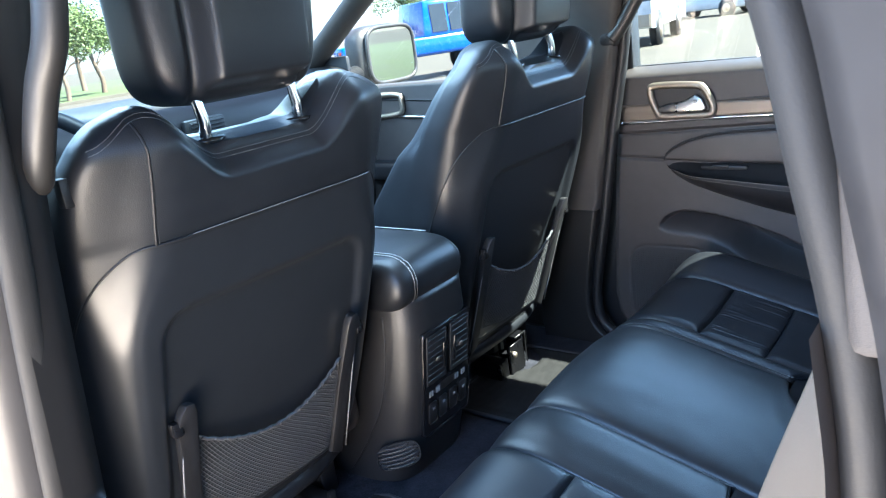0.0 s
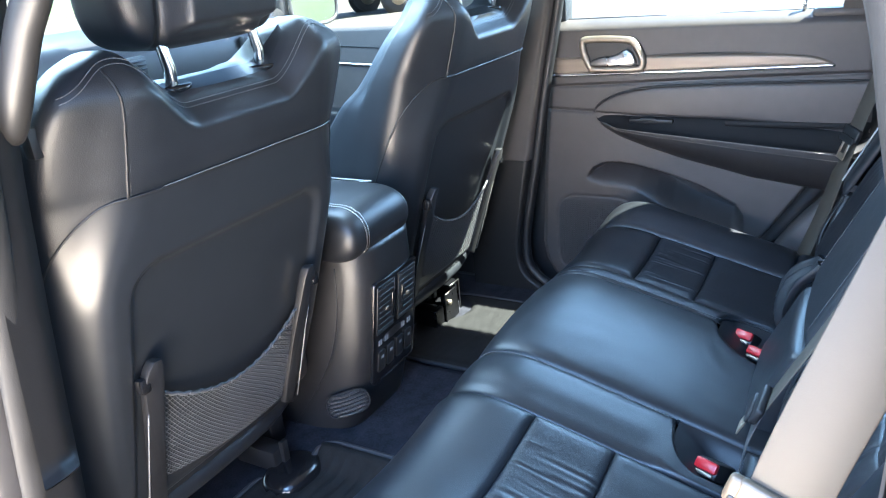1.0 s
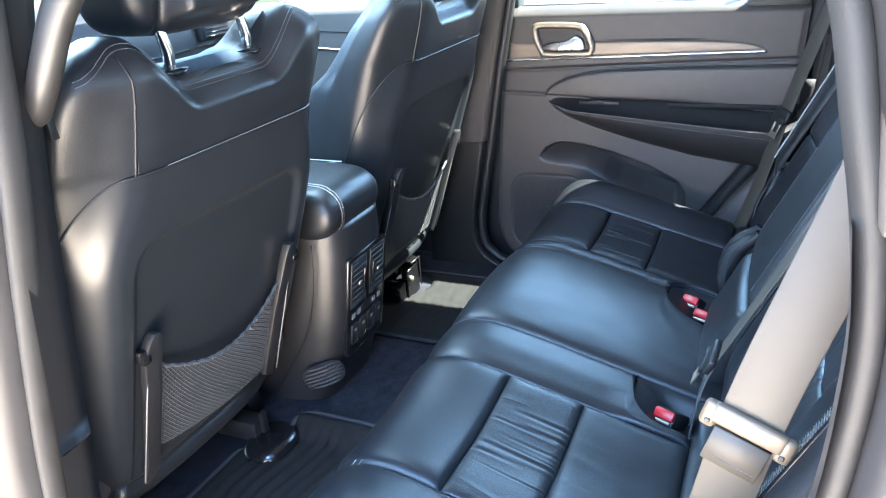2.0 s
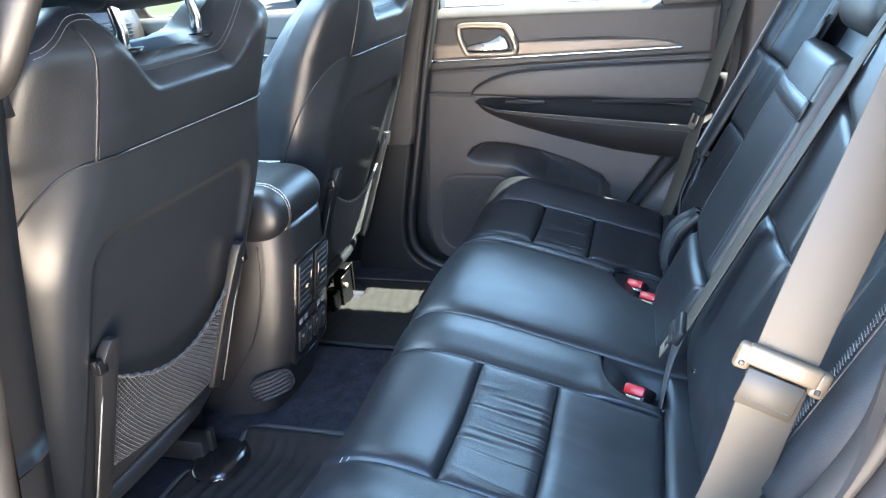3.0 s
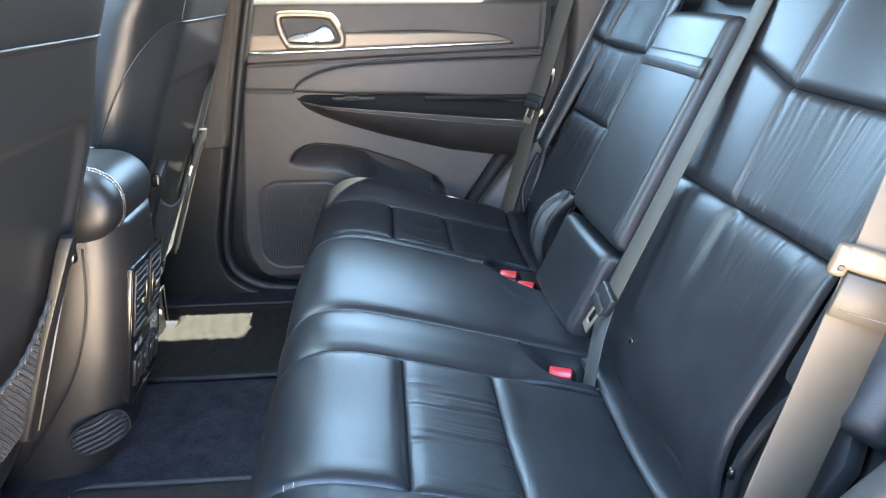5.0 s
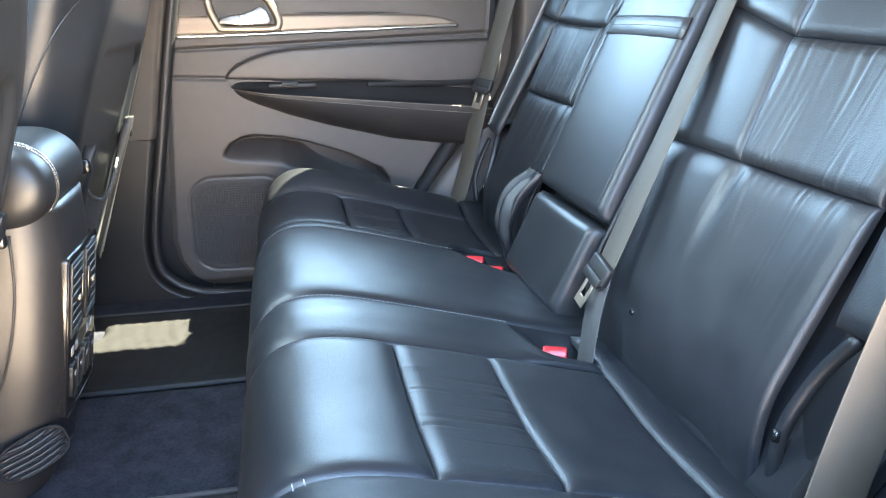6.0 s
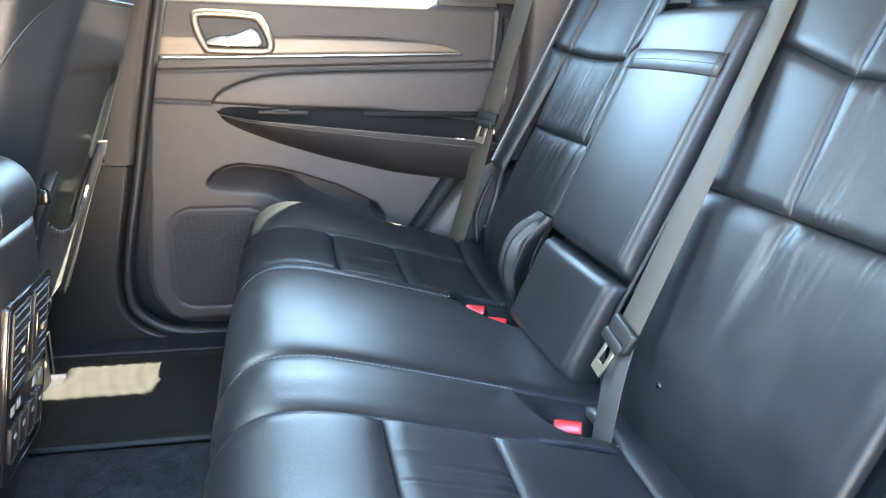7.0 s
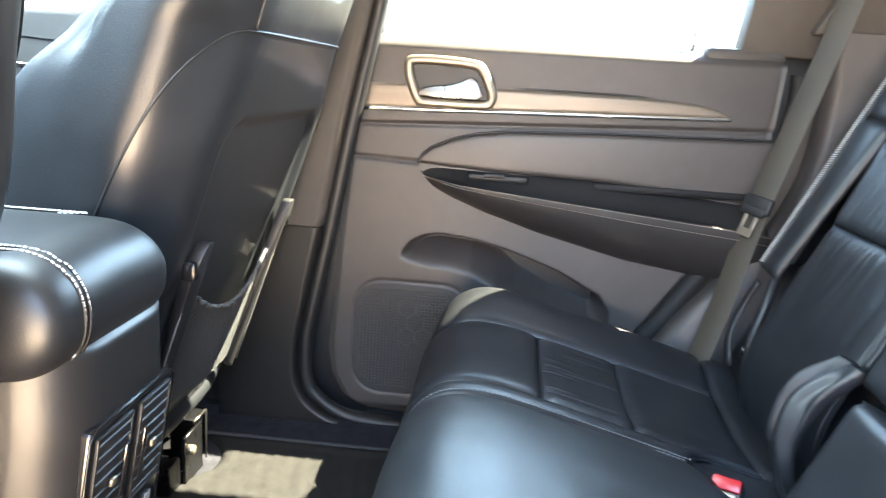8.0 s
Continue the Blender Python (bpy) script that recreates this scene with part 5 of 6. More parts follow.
    verts, faces = [], []

    def wire(p, q, r):
        d = (q - p).normalized()
        s = d.cross(Vector((0, 1, 0.3))).normalized()
        o = s.cross(d)
        i = len(verts)
        for c in (p, q):
            verts.extend([c + s * r, c + o * r, c - s * r])
        faces.extend([(i, i + 1, i + 4, i + 3), (i + 1, i + 2, i + 5, i + 4), (i + 2, i, i + 3, i + 5)])
    for i in range(na):
        for j in range(nb):
            a, b, c, d = net_at(i / na, j / nb), net_at((i + 1) / na, (j + 1) / nb), net_at(i / na, (j + 1) / nb), net_at((i + 1) / na, j / nb)
            wire(a, b, 0.0010)
            wire(c, d, 0.0010)
    net = place("net_pocket", mesh_of("net_pocket", verts, faces), NET, t, "black elastic net pocket")
    hem = []
    for i in range(90):
        p = net_at(i / 89, 1.0)
        hem.append(p + Vector((0, -0.001, 0.0012 * math.sin(i * 1.05))))
    tube("net_hem", hem, 0.0028, NET, net, "gathered elastic hem")
    for i in range(30):
        p = net_at(i / 30 + 0.012, 1.0)
        q = net_at(min(1, i / 30 + 0.028), 1.0)
        wire_pts = [p + Vector((0, -0.004, -0.002)), q + Vector((0, -0.004, 0.003))]
        if i % 2 == 0:
            tube("hem_gather", wire_pts, 0.0012, NET, net, k=4)
    # head restraint and posts
    head = new("head_restraint")
    head.parent = t
    tagged(head, "black leather head restraint on chrome posts")
    y0 = -0.045

    def headf(i, j):
        a = (i - 0.5) * math.pi * 0.998
        b = j * 2 * math.pi
        z = 1.418 + 0.108 * sq(math.sin(a), 0.5)
        w = (0.132 + 0.012 * (z - 1.34) / 0.2) * sq(math.cos(a), 0.32)
        d = (0.052 + 0.006 * (1.5 - z) / 0.2) * sq(math.cos(a), 0.4)
        x, y = w * sq(math.cos(b), 0.62), d * sq(math.sin(b), 0.55)
        if math.sin(b) < 0:
            block = (1 - smooth((abs(x) - 0.070) / 0.014)) * smooth((z - 1.325) / 0.016)
            groove = math.exp(-((abs(x) - 0.088) / 0.007) ** 2)
            y += -0.030 * block + 0.008 * groove
        if abs(x) > 0.06 and math.sin(b) > 0:
            y += 0.02 * smooth((abs(x) - 0.06) / 0.06)
        return Vector((cx + 0.012 + x, y0 + 0.02 + y - 0.10 * (z - 1.34), z))
    blob("pad", headf, 64, 200, LEATHER, head)
    for s in (-1, 1):
        x = cx + 0.012 + s * 0.078
        tube("post", [(x, -0.052, 1.22), (x, -0.056, 1.29), (x, -0.044, 1.35), (x, -0.03, 1.40)], 0.0078, CHROME, head, "polished chrome post", k=14)
        tube("post_collar", [(x, -0.050, 1.258), (x, -0.050, 1.267), (x, -0.050, 1.270)], 0.026, BLACKGLOSS, head, "round black post collar", k=20, up=(1, 0, 0))
    # seat cushion and rails
    pillow("seat_cushion", (cx, 0.36, 0.80), (0.265, 0.26, 0.085), LEATHER, t, e=0.35)
    box_part("seat_base", (cx - 0.20, cx + 0.20, 0.22, 0.58, 0.58, 0.74), BLACK, t, bevel=0.02)
    for s in (-1, 1):
        rail = box_part("seat_rail", (cx + s * 0.19 - 0.02, cx + s * 0.19 + 0.02, 0.16, 0.60, 0.508, 0.585), BLACK, t, "black seat rail", bevel=0.006)
    return t


front_seat(-0.368, "black leather driver's seat with charcoal back panel and net pocket")
front_seat(0.372, "black leather passenger seat with charcoal back panel and net pocket")

# ---- centre console ----
con = thing("centre_console", "charcoal centre console with rear air vents and padded lid", "console")
CX = 0.008


def console_body(i, j):
    z = lerp(0.50, 0.905, i)
    yr = curve_at([(0.50, 0.045), (0.60, 0.012), (0.70, -0.012), (0.84, -0.030), (0.91, -0.030)], z)
    w = curve_at([(0.50, 0.128), (0.62, 0.116), (0.91, 0.108)], z)
    a = j * 2 * math.pi
    x = w * sq(math.cos(a), 0.42)
    y = yr + 0.42 + 0.42 * sq(math.sin(a), 0.24)
    return Vector((CX + x, y, z))


blob("console_body", console_body, 40, 120, CONSOLE, con)


def lid(i, j):
    a, b = (i - 0.5) * math.pi * 0.998, j * 2 * math.pi
    ca = max(0.0, math.cos(a))
    z = 0.932 + 0.048 * math.sin(a)
    x = -0.0135 + (0.0825 + 0.020 * ca) * sq(math.cos(b), 0.18)
    y = 0.212 + (0.192 + 0.054 * ca) * sq(math.sin(b), 0.2)
    return Vector((CX + x, y, z + 0.007 * (1 - (x / 0.118) ** 2) * (1 if math.sin(a) > 0 else 0)))


padlid = blob("console_lid", lid, 36, 96, LIDLEATHER, con, "padded black leather lid")
for dx, off in ((-0.072, 0), (-0.064, 0), (0.078, 0)):
    ln = []
    for i in range(60):
        a = math.pi * lerp(-0.40, 0.5, i / 59)
        best = min((lid(0.5 + a / (math.pi * 0.998), 0.75 + k * 0.002) for k in range(-110, 111)), key=lambda p: abs(p.x - CX - dx))
        ln.append(best)
    cen_p = Vector((CX + dx, 0.2, 0.938))
    ln = [p + (p - cen_p).normalized() * 0.0006 for p in ln]
    ln += [Vector((CX + dx, y, ln[-1].z)) for y in (0.05, 0.15, 0.3)]
    stitches("lid_stitching", ln, padlid, (0, -0.7, 0.7), pitch=0.0052, dash=0.0038, r=0.0010)
    tube("lid_seam", [p - Vector((0, 0, 0.0007)) for p in ln], 0.0012, BLACK, padlid, k=6)
# side panel seam
sp = spline([(CX - 0.1205, 0.012, 0.885), (CX - 0.1225, 0.02, 0.80), (CX - 0.1235, 0.05, 0.70), (CX - 0.128, 0.11, 0.60), (CX - 0.131, 0.17, 0.52)], 24)
tube("panel_seam", sp, 0.0016, BLACK, con)
# rear panel with vents and controls
T = math.atan2(0.036, 0.22)
PM = Matrix.Translation((CX + 0.004, -0.0095, 0.725)) @ Matrix.Rotation(T, 4, "X")
vp = new("rear_control_panel")
vp.parent = con
tagged(vp, "gloss black rear panel with air vents and switches")
box_part("panel_frame", (-0.073, 0.075, -0.006, 0.02, -0.113, 0.112), BLACKGLOSS, vp, bevel=0.005, seg=3, m=PM)
rim = [(-0.074, -0.105), (-0.066, -0.114), (0.068, -0.114), (0.076, -0.105), (0.076, 0.104), (0.068, 0.113), (-0.066, 0.113), (-0.074, 0.104)]
tube("panel_rim", [PM @ Vector((a, -0.005, b)) for a, b in rim], 0.0013, BLACKGLOSS, vp, "thin gloss rim", closed=True, up=(0, 1, 0.1))
for x0, x1 in ((-0.066, -0.006), (0.008, 0.068)):
    v = new("air_vent")
    v.parent = vp
    box_part("vent_recess", (x0, x1, -0.0075, -0.0055, 0.0, 0.104), BLACK, v, bevel=0.001, m=PM)
    for k in range(8):
        z = 0.008 + k * 0.0125
        mm2 = PM @ Matrix.Translation((0, -0.0072, z)) @ Matrix.Rotation(radians(24), 4, "X")
        box_part("vent_slat", (x0 + 0.003, x1 - 0.003, -0.0015, 0.003, -0.0016, 0.0016), BLACK, v, bevel=0.0006, seg=1, m=mm2)
    for xa, xb, za, zb in ((x0, x0 + 0.003, 0, 0.104), (x1 - 0.003, x1, 0, 0.104), (x0, x1, 0, 0.003), (x0, x1, 0.101, 0.104)):
        box_part("vent_surround", (xa, xb, -0.0085, -0.006, za, zb), BLACK, v, bevel=0.001, m=PM)
    xm = x1 - 0.008 if x0 < 0 else x0 + 0.012
    box_part("vent_lever", (xm - 0.003, xm + 0.003, -0.0105, -0.007, 0.02, 0.075), BLACKGLOSS, v, "gloss black vent lever", bevel=0.0015, m=PM)
    box_part("vent_tab", ((x0 + x1) / 2 - 0.005, (x0 + x1) / 2 + 0.005, -0.0125, -0.0085, 0.045, 0.053), SATIN, v, "small bright vent tab", bevel=0.002, m=PM)
for k, (x, z) in enumerate(((-0.052, -0.022), (-0.030, -0.022), (0.030, -0.022), (0.052, -0.022))):
    box_part("mark", (x - 0.006, x - 0.001, -0.0072, -0.0058, z - 0.006, z + 0.006), GREYMARK, vp, "pale printed symbol", bevel=0.0005, seg=1, m=PM)
    box_part("mark", (x + 0.001, x + 0.006, -0.0072, -0.0058, z - 0.006, z + 0.006), GREYMARK, vp, "pale printed symbol", bevel=0.0005, seg=1, m=PM)
for x in (-0.048, -0.016, 0.018, 0.05):
    box_part("rocker_switch", (x - 0.012, x + 0.012, -0.0095, -0.005, -0.088, -0.042), BLACK, vp, "black rocker switch", bevel=0.004, m=PM)
    box_part("mark", (x - 0.004, x + 0.004, -0.0105, -0.0092, -0.058, -0.052), GREYMARK, vp, "pale printed symbol", bevel=0.0005, seg=1, m=PM)
# floor-level outlet on the side
vo = new("floor_outlet")
vo.parent = con
tagged(vo, "slatted oval air outlet at floor level")
OC = Vector((-0.098, 0.040, 0.592))
d1 = Vector((0.58, -0.78, 0.20)).normalized()
nn = Vector((-0.75, -0.60, 0.28)).normalized()
d2 = nn.cross(d1).normalized()
nn = d1.cross(d2).normalized()
if nn.x > 0:
    nn = -nn
OC = OC + nn * 0.012
rimp = [OC + d1 * (0.043 * sq(math.cos(a), 0.7)) + d2 * (0.024 * sq(math.sin(a), 0.7)) for a in [2 * math.pi * k / 40 for k in range(40)]]
tube("outlet_rim", rimp, 0.0016, RECESS, vo, closed=True, up=nn)
plate("outlet_backing", [p - nn * 0.006 for p in rimp], nn, 0.003, RECESS, vo)
for k in range(-2, 4):
    h = 0.0075 * (k - 0.5)
    half = 0.041 * math.sqrt(max(0.05, 1 - (h / 0.025) ** 2))
    tube("outlet_slat", spline([OC + d2 * h - d1 * half, OC + d2 * (h - 0.003), OC + d2 * h + d1 * half], 9), 0.0024, CONSOLE, vo, k=6, up=nn)

# ---- floor mats and seat rail feet ----
def floor_mat(outline, x0, x1, y0, y1, label):
    t = thing("floor_mat", label, "floor mat", "floor mats")
    nx, ny = 90, 70
    verts, faces = [], []
    for i in range(nx + 1):
        for j in range(ny + 1):
            x, y = lerp(x0, x1, i / nx), lerp(y0, y1, j / ny)
            if outline == "left":
                cut = 1 - smooth((min(x + 0.262, y - 0.068) + 0.004) / 0.010)
            else:
                cut = smooth((math.hypot((x - 0.48) / 1.0, y - 0.16) - 0.075) / 0.012)
            e = min(x - x0, x1 - x, y - y0, y1 - y)
            rib = (0.0036 if outline == "left" else 0.0009) * math.sin((y + 0.010 * math.sin(x * 22) + 0.012 * noise.noise(Vector((x * 9, y * 9, 2)))) * 2 * math.pi / 0.026)
            z = floor_z(x, y) + 0.004 + 0.006 * smooth(e / 0.008) + (rib if e > 0.035 else 0.003 * math.exp(-((e - 0.018) / 0.01) ** 2))
            verts.append((x, y, z * cut + (floor_z(x, y) - 0.006) * (1 - cut)))
    faces = [(i * (ny + 1) + j, (i + 1) * (ny + 1) + j, (i + 1) * (ny + 1) + j + 1, i * (ny + 1) + j + 1) for i in range(nx) for j in range(ny)]
    place("mat_top", mesh_of("mat_top", verts, faces), MAT, t)
    r = 0.03
    edge = [(x0 + r, y0), (x1 - r, y0), (x1, y0 + r), (x1, y1 - r), (x1 - r, y1), (x0 + r, y1), (x0, y1 - r), (x0, y0 + r)]
    if outline == "left":
        edge = [(x0 + r, y0), (x1 - r, y0), (x1, y0 + r), (x1, 0.040), (x1 - 0.012, 0.060), (x1 - 0.028, 0.068), (-0.240, 0.068), (-0.256, 0.076), (-0.264, 0.092), (-0.268, 0.122), (-0.276, 0.134), (-0.292, y1), (x0 + r, y1), (x0, y1 - r), (x0, y0 + r)]
    if outline:
        tube("binding", [Vector((a, b, floor_z(a, b) + 0.008)) for a, b in edge], 0.005, MATEDGE, t, "bound mat edge", closed=True)
    return t


floor_mat("left", -0.60, -0.148, -0.42, 0.137, "black ribbed carpet mat on the driver-side floor")
floor_mat("right", 0.205, 0.565, -0.42, 0.18, "black ribbed carpet mat on the passenger-side floor")


def rail_foot(x, y, label):
    t = thing("rail_foot_cover", label, "rail cover", "seat rail covers")

    def f(i, j):
        a, b = i * math.pi / 2, j * 2 * math.pi
        return Vector((x + 0.062 * sq(math.cos(a), 0.5) * sq(math.cos(b), 0.8), y + 0.05 * sq(math.cos(a), 0.5) * sq(math.sin(b), 0.8), floor_z(x, y) + 0.002 + 0.028 * math.sin(a)))
    blob("cover", f, 10, 36, BLACKGLOSS, t)
    box_part("rail_end", (x - 0.02, x + 0.02, y + 0.02, y + 0.12, 0.515, 0.56), BLACK, t, bevel=0.006)
    box_part("rail_tab", (x - 0.003, x + 0.012, y + 0.01, y + 0.02, 0.53, 0.575), BLACK, t, bevel=0.002)
    return t


rail_foot(-0.235, 0.085, "gloss black cover over the driver's seat rail end")
rail_foot(0.475, 0.165, "black cover over the passenger seat rail end")
bk = thing("rail_bracket", "black steel seat rail bracket with bright edges", "rail bracket")
box_part("bracket_plate", (0.398, 0.462, 0.098, 0.103, 0.505, 0.585), STEELBLACK, bk, bevel=0.0012, seg=1)
box_part("bracket_flange", (0.458, 0.463, 0.098, 0.150, 0.505, 0.600), STEELBLACK, bk, bevel=0.0012, seg=1)
box_part("bracket_cap", (0.420, 0.463, 0.094, 0.122, 0.596, 0.604), STEELBLACK, bk, bevel=0.002)
tube("bright_edge", [(0.418, 0.093, 0.603), (0.464, 0.093, 0.603), (0.464, 0.093, 0.520)], 0.0016, PULL, bk, "bright metal line along the bracket edges", k=6)
tube("bolt", [(0.408, 0.098, 0.562), (0.408, 0.088, 0.562)], 0.008, SATIN, bk, "small steel bolt", k=8, up=(0, 0, 1))
box_part("rail_stub", (0.36, 0.40, 0.105, 0.20, 0.505, 0.555), STEELBLACK, bk, bevel=0.005)

# ---- grab handles on the centre pillars ----
for s in (-1, 1):
    g = thing("grab_handle", "soft-touch grey grab handle on the centre pillar", "grab handle")
    pts = spline([(s * 0.650, -0.045, 1.274), (s * 0.660, -0.085, 1.271), (s * 0.666, -0.113, 1.292), (s * 0.668, -0.137, 1.322), (s * 0.667, -0.163, 1.360), (s * 0.663, -0.196, 1.405), (s * 0.655, -0.212, 1.48), (s * 0.64, -0.20, 1.53), (s * 0.63, -0.16, 1.55)], 48)
    pts = pts if s < 0 else pts[9:]
    tube("grip", pts, 0.0165, GRIP, g, k=14, up=(s, 0, 0), flat=0.85)
    for p in (pts[1], pts[-2]):
        pillow("end_cover", p + Vector((s * 0.006, 0.012, 0)), (0.016, 0.026, 0.022), GRIP, g, e=0.6, nu=10, nv=20)

# ---- dashboard, wheel and mirrors ----
dash = thing("dashboard", "dark blue-black dashboard with slatted air vents", "dashboard")


def dash_f(i, j):
    x = lerp(-0.73, 0.73, i)
    a = j * 2 * math.pi
    hood = 0.035 * math.exp(-((x + 0.37) / 0.16) ** 4)
    return Vector((x, 0.98 + 0.21 * sq(math.cos(a), 0.5), 1.09 + (0.195 + hood if math.sin(a) > 0 else 0.34) * sq(math.sin(a), 0.45)))


# Dark colour takes the place of the roof's shade on the dashboard.
blob("dash_body", dash_f, 60, 60, DARKSHADETRIM, dash)
for x in (-0.60, -0.14, 0.14, 0.60):
    v = new("dash_vent")
    v.parent = dash
    box_part("vent_surround", (x - 0.06, x + 0.06, 0.752, 0.775, 1.160, 1.222), DARKSHADETRIM, v, "dark vent surround", bevel=0.008)
    box_part("vent_recess", (x - 0.05, x + 0.05, 0.748, 0.756, 1.166, 1.216), BLACK, v, bevel=0.004)
    for k in range(5):
        box_part("vent_slat", (x - 0.048, x + 0.048, 0.742, 0.752, 1.172 + 0.0095 * k, 1.1745 + 0.0095 * k), BLACKGLOSS, v, bevel=0.001, seg=1)
tube("dash_strip", [(-0.72, 0.768, 1.145), (0.72, 0.768, 1.145)], 0.004, CHROME, dash, "thin bright strip across the dashboard")
wheel = thing("steering_wheel", "black leather steering wheel", "steering wheel")
WM = Matrix.Translation((-0.37, 0.60, 1.145)) @ Matrix.Rotation(radians(65), 4, "X")
tube("rim", [WM @ Vector((0.19 * math.cos(a), 0.19 * math.sin(a), 0)) for a in [2 * math.pi * k / 48 for k in range(48)]], 0.016, LEATHER, wheel, k=10, closed=True)
tube("hub", [WM @ Vector((0, 0, 0.01)), WM @ Vector((0, 0, -0.06))], 0.07, BLACK, wheel, k=24)
for a in (0.1, math.pi - 0.1, 1.5 * math.pi):
    tube("spoke", [WM @ Vector((0.05 * math.cos(a), 0.05 * math.sin(a), 0)), WM @ Vector((0.19 * math.cos(a), 0.19 * math.sin(a), 0))], 0.014, BLACK, wheel)
tube("column", [WM @ Vector((0, 0, -0.05)), (-0.37, 0.82, 1.0)], 0.04, BLACK, wheel, k=12)
rvm = thing("rear_view_mirror", "black interior mirror on the windscreen", "mirror")
box_part("housing", (-0.13, 0.12, 0.61, 0.64, 1.462, 1.520), BLACK, rvm, bevel=0.01, seg=3)
box_part("mirror_glass", (-0.122, 0.112, 0.607, 0.611, 1.467, 1.515), MIRROR, rvm, bevel=0.001, seg=1)
tube("stem", [(0, 0.63, 1.49), (0, 0.645, 1.512)], 0.01, BLACK, rvm)
sm = thing("side_mirror", "body-coloured door mirror with bright glass", "mirror")
pillow("housing", (1.085, 0.985, 1.288), (0.145, 0.05, 0.105), PAINT, sm, e=0.5)
bm = bmesh.new()
vs = [bm.verts.new((1.095 + 0.120 * sq(math.cos(a), 0.45), 0.931, 1.288 + 0.088 * sq(math.sin(a), 0.45))) for a in [2 * math.pi * k / 40 for k in range(40)]]
bm.faces.new(vs)
bmesh.ops.recalc_face_normals(bm, faces=bm.faces)
part("mirror_glass", bm, MIRROR, sm, "bright mirror glass")
tube("mirror_rim", [(1.095 + 0.127 * sq(math.cos(a), 0.45), 0.932, 1.288 + 0.095 * sq(math.sin(a), 0.45)) for a in [2 * math.pi * k / 40 for k in range(40)]], 0.007, PAINT, sm, closed=True, up=(0, 1, 0))
tube("arm", [(0.80, 0.96, 1.215), (0.96, 0.98, 1.24)], 0.03, BLACK, sm, k=12)

# ---- outside ----
def wheel_set(t, places, r, w, m):
    for x, y in places:
        c = m @ Vector((x, y, r))
        ax = (m.to_3x3() @ Vector((0, 1, 0))).normalized()
        wh = new("wheel")
        wh.parent = t
        tube("tyre", [c - ax * w / 2, c - ax * w * 0.35, c + ax * w * 0.35, c + ax * w / 2], r, TYRE, wh, k=28, up=(0, 0, 1))
        tube("rim", [c - ax * (w / 2 + 0.01), c + ax * (w / 2 + 0.01)], r * 0.58, SATIN, wh, "alloy rim", k=20, up=(0, 0, 1))


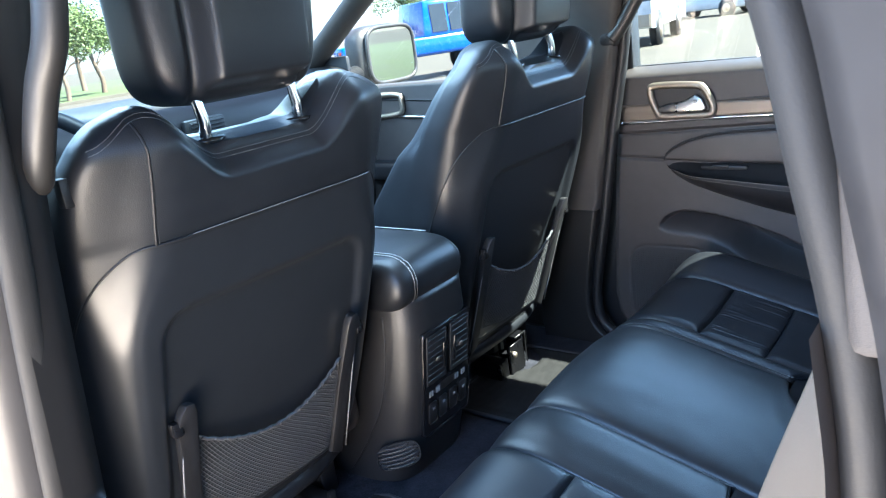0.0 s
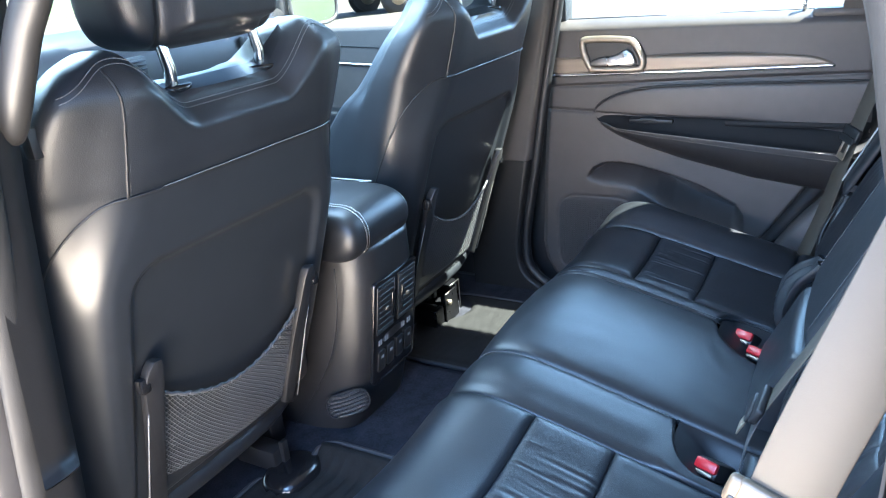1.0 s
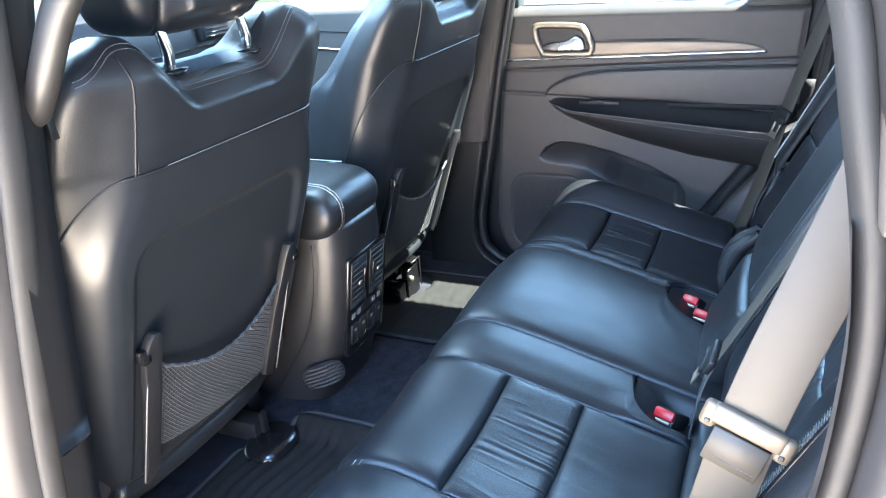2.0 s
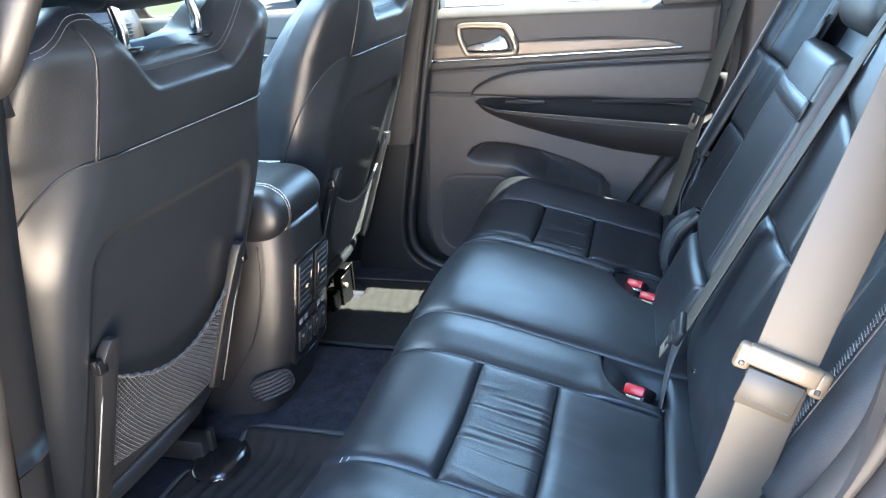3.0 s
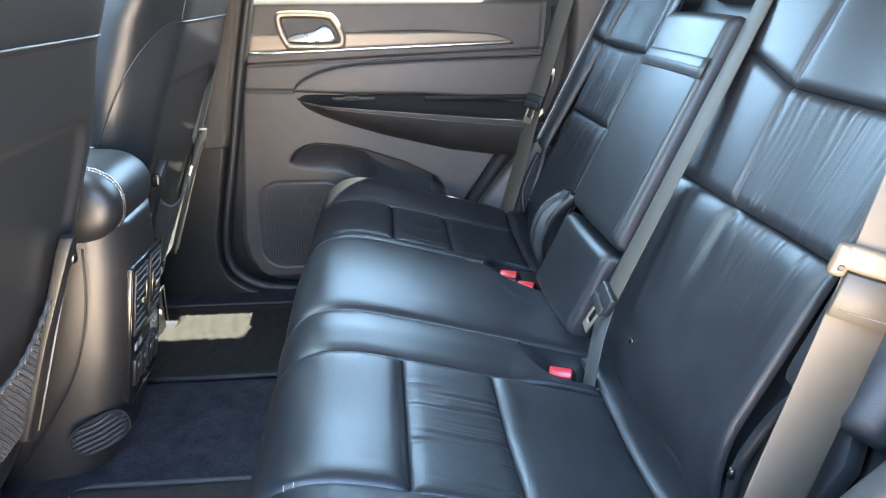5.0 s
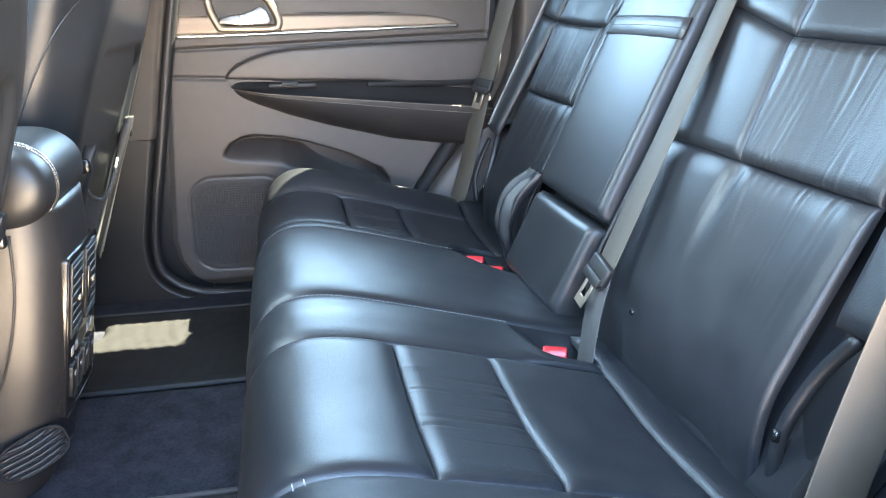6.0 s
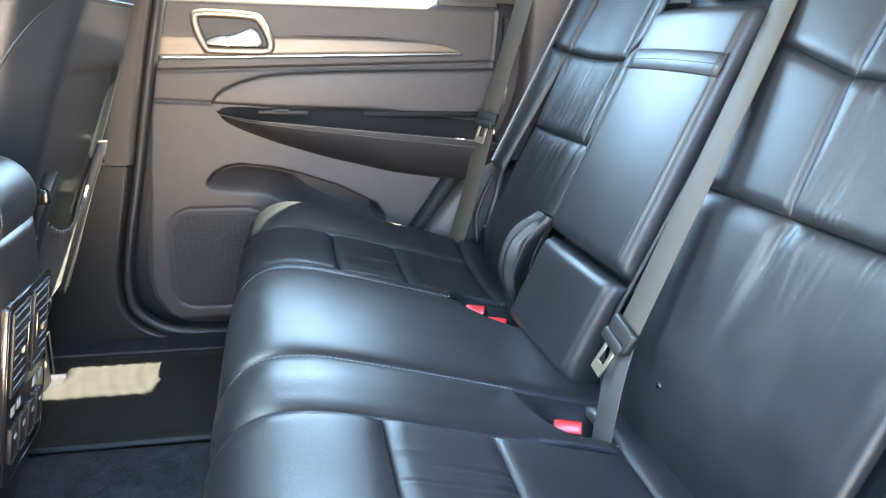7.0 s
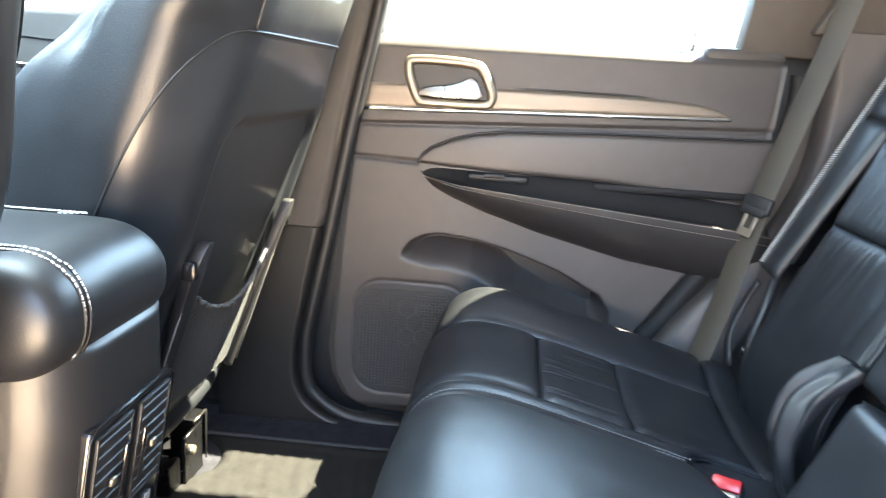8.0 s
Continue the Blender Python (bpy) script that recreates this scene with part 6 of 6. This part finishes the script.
def vehicle(name, label, category, paint, m, length, width, height, style, ride=0.45, r=0.38):
    """A parked vehicle seen far off; x is its length."""
    t = thing(name, label, category, "parked vehicles")
    hl, hw = length / 2, width / 2
    belt_z, hood_z = height * 0.60, height * 0.56
    bm = bmesh.new()
    box(bm, -hl, hl, -hw, hw, ride, hood_z, 0.10, 3, m)
    body = part("body", bm, paint, t)
    if style == "pickup":
        cab0, cab1 = -0.25 * length * 0.3, 0.22 * length
    elif style == "suv":
        cab0, cab1 = -hl + 0.1, 0.18 * length
    else:
        cab0, cab1 = -0.32 * length, 0.20 * length
    prof = [(cab0, hood_z - 0.03), (cab0 + 0.12, height), (cab1 - 0.35, height), (cab1 + 0.05, hood_z - 0.03)]
    for nm, inset, pad, mt in (("cab", 0.06, 0.0, paint),):
        bm = bmesh.new()
        vs = [bm.verts.new(m @ Vector((x, y, z))) for y in (-hw + 0.02, hw - 0.02) for x, z in prof]
        for v, (y, (x, z)) in zip(vs, [(y, p) for y in (-1, 1) for p in prof]):
            if z > hood_z:
                v.co = m @ Vector((x, y * (hw - 0.14), z))
        bm.faces.new(vs[:4])
        bm.faces.new(vs[4:][::-1])
        for k in range(4):
            bm.faces.new([vs[k], vs[4 + k], vs[4 + (k + 1) % 4], vs[(k + 1) % 4]])
        bmesh.ops.recalc_face_normals(bm, faces=bm.faces)
        bmesh.ops.bevel(bm, geom=list(bm.edges), offset=0.05, segments=2, profile=0.5, affect="EDGES")
        cab = part(nm, bm, mt, t)
    n = 3 if style != "pickup" else 2
    lo, hi = hood_z + 0.07, height - 0.10
    for sy in (-1, 1):
        for k in range(n):
            a = lerp(cab0 + 0.22, cab1 - 0.30, k / n) + 0.05
            b = lerp(cab0 + 0.22, cab1 - 0.30, (k + 1) / n) - 0.03
            f = lambda z: hw - 0.02 - 0.12 * (z - hood_z) / (height - hood_z) + 0.012
            out = [m @ Vector((a, sy * f(lo), lo)), m @ Vector((b + (0.12 if k == n - 1 else 0), sy * f(lo), lo)), m @ Vector((b, sy * f(hi), hi)), m @ Vector((a, sy * f(hi), hi))]
            plate("side_window", out, (m.to_3x3() @ Vector((0, sy, 0.1))).normalized(), 0.012, CARGLASS, cab)
    ws = [m @ Vector((cab1 - 0.29, y, hi + 0.02)) for y in (-hw + 0.24, hw - 0.24)] + [m @ Vector((cab1 - 0.0, y, lo)) for y in (hw - 0.16, -hw + 0.16)]
    plate("windscreen", ws, (m.to_3x3() @ Vector((0.8, 0, 0.5))).normalized(), 0.03, CARGLASS, cab)
    for sy in (-1, 1):
        box_part("headlight", (hl - 0.02, hl + 0.02, sy * (hw - 0.32) - 0.12, sy * (hw - 0.32) + 0.12, hood_z - 0.25, hood_z - 0.08), WHITEPAINT, body, bevel=0.01, m=m)
        box_part("tail_light", (-hl - 0.02, -hl + 0.02, sy * (hw - 0.14) - 0.07, sy * (hw - 0.14) + 0.07, hood_z - 0.4, hood_z - 0.1), RED, body, bevel=0.01, m=m)
    box_part("front_bumper", (hl - 0.05, hl + 0.14, -hw + 0.04, hw - 0.04, ride - 0.02, ride + 0.22), SATIN if paint is WHITEPAINT else BLACK, t, bevel=0.04, m=m)
    box_part("rear_bumper", (-hl - 0.12, -hl + 0.05, -hw + 0.04, hw - 0.04, ride - 0.02, ride + 0.2), SATIN if paint is WHITEPAINT else BLACK, t, bevel=0.04, m=m)
    box_part("grille", (hl + 0.0, hl + 0.03, -hw + 0.5, hw - 0.5, ride + 0.25, hood_z - 0.1), BLACK, t, bevel=0.01, m=m)
    for x in (-0.31 * length, 0.32 * length):
        for sy in (-1, 1):
            c = m @ Vector((x, sy * (hw + 0.005), r))
            ax = m.to_3x3() @ Vector((0, 1, 0))
            tube("wheel_arch", [c - ax * 0.04, c + ax * 0.02], r * 1.25, BLACK, body, k=24, up=(0, 0, 1))
    wheel_set(t, [(x, sy * (hw - 0.08)) for x in (-0.31 * length, 0.32 * length) for sy in (-1, 1)], r, 0.26, m)
    return t


vehicle("pickup_truck", "bright blue parked off-road pickup with dark windows", "truck", BLUEPAINT, pose(15.4, 12.0, 0, 0, 0, -28), 5.3, 1.9, 1.95, "pickup", 0.6, 0.42)
vehicle("pickup_truck", "white parked pickup with bright bumper", "truck", WHITEPAINT, pose(21.5, 8.6, 0, 0, 0, 192), 5.8, 2.0, 1.95, "pickup", 0.6, 0.42)
vehicle("car", "white car parked far across the lot", "car", WHITEPAINT, pose(36.0, 11.0, 0, 0, 0, 75), 4.6, 1.8, 1.5, "car", 0.3, 0.33)
vehicle("car", "dark red car parked far across the lot", "car", REDPAINT, pose(38.0, 7.8, 0, 0, 0, 75), 4.6, 1.8, 1.5, "car", 0.3, 0.33)


def leaf_crown(name, centre, radius, count, parent, seed):
    rnd = random.Random(seed)
    verts, faces = [], []
    lumps = [(Vector((rnd.gauss(0, 0.5), rnd.gauss(0, 0.5), rnd.uniform(-0.5, 0.7))) * radius * 0.7, radius * rnd.uniform(0.25, 0.5)) for _ in range(26)]
    for _ in range(count):
        c, r = rnd.choice(lumps)
        d = Vector((rnd.gauss(0, 1), rnd.gauss(0, 1), rnd.gauss(0, 1))).normalized()
        p = Vector(centre) + c + d * r * rnd.uniform(0.5, 1.05)
        a = Vector((rnd.gauss(0, 1), rnd.gauss(0, 1), rnd.gauss(0, 1))).normalized()
        b = a.cross(d).normalized()
        s = radius * rnd.uniform(0.03, 0.06)
        i = len(verts)
        verts += [p - a * s, p + b * s * 0.5, p + a * s, p - b * s * 0.5]
        faces.append((i, i + 1, i + 2, i + 3))
    return place(name, mesh_of(name, verts, faces, False), LEAF, parent)


def tree(x, y, h, seed):
    rnd = random.Random(seed)
    t = thing("tree", "broad green shade tree at the lot's edge", "tree", "trees")
    trunk = [(x + rnd.uniform(-.1, .1) * k, y + rnd.uniform(-.1, .1) * k, h * 0.16 * k) for k in range(5)]
    v, f = [], []
    pts = spline(trunk, 12)
    for i, p in enumerate(pts):
        r = h * lerp(0.03, 0.012, i / 11)
        v += [p + Vector((r * math.cos(a), r * math.sin(a), 0)) for a in [k * math.pi / 4 for k in range(8)]]
    f = [(i * 8 + k, i * 8 + (k + 1) % 8, (i + 1) * 8 + (k + 1) % 8, (i + 1) * 8 + k) for i in range(11) for k in range(8)]
    tr = place("trunk", mesh_of("trunk", v, f), BARK, t)
    for k in range(7):
        a = k * 0.9 + rnd.random()
        s = pts[5 + k % 6]
        e = s + Vector((math.cos(a), math.sin(a), 0.7)) * h * rnd.uniform(0.2, 0.32)
        tube("limb", [s, (s + e) / 2 + Vector((0, 0, h * 0.03)), e], h * 0.007, BARK, tr, k=6)
    leaf_crown("crown", (x, y, h * 0.66), h * 0.38, 5200, t, seed)


for k, (x, y, h) in enumerate(((17.6, 36.0, 4.4), (22.0, 40.5, 5.4), (15.5, 44.0, 5.6), (27.0, 52.0, 6.5), (11.0, 46.0, 5.2), (40.0, 44.0, 5.5), (55.0, 44.0, 6.5))):
    tree(x, y, h, 11 + k)
bl = thing("low_building", "pale single-storey building far behind the trees", "building")
box_part("wall", (4, 34, 78, 90, 0, 4.2), WALLWHITE, bl, bevel=0.05)
box_part("roof", (3, 35, 77, 91, 4.2, 4.7), ROOFING, bl, bevel=0.08)
for k in range(6):
    w = box_part("window", (6.5 + 4.6 * k, 8.7 + 4.6 * k, 77.95, 78.05, 1.0, 2.6), CARGLASS, bl, bevel=0.02)
bm = bmesh.new()
box(bm, -20, 60, 34.5, 76, -0.4, 0.12, 0.05)
tagged(part("verge", bm, GRASS), "mown green verge behind the lot", "grass", kind="structure")
bm = bmesh.new()
box(bm, 11, 60, -60, -6, -0.4, 0.12, 0.05)
tagged(part("verge", bm, GRASS), "mown green verge beside the lot", "grass", kind="structure")
bm = bmesh.new()
box(bm, -20, 60, 34.2, 34.5, -0.4, 0.15, 0.03)
tagged(part("kerb", bm, CONCRETE), "pale concrete kerb at the verge", "kerb", kind="structure")
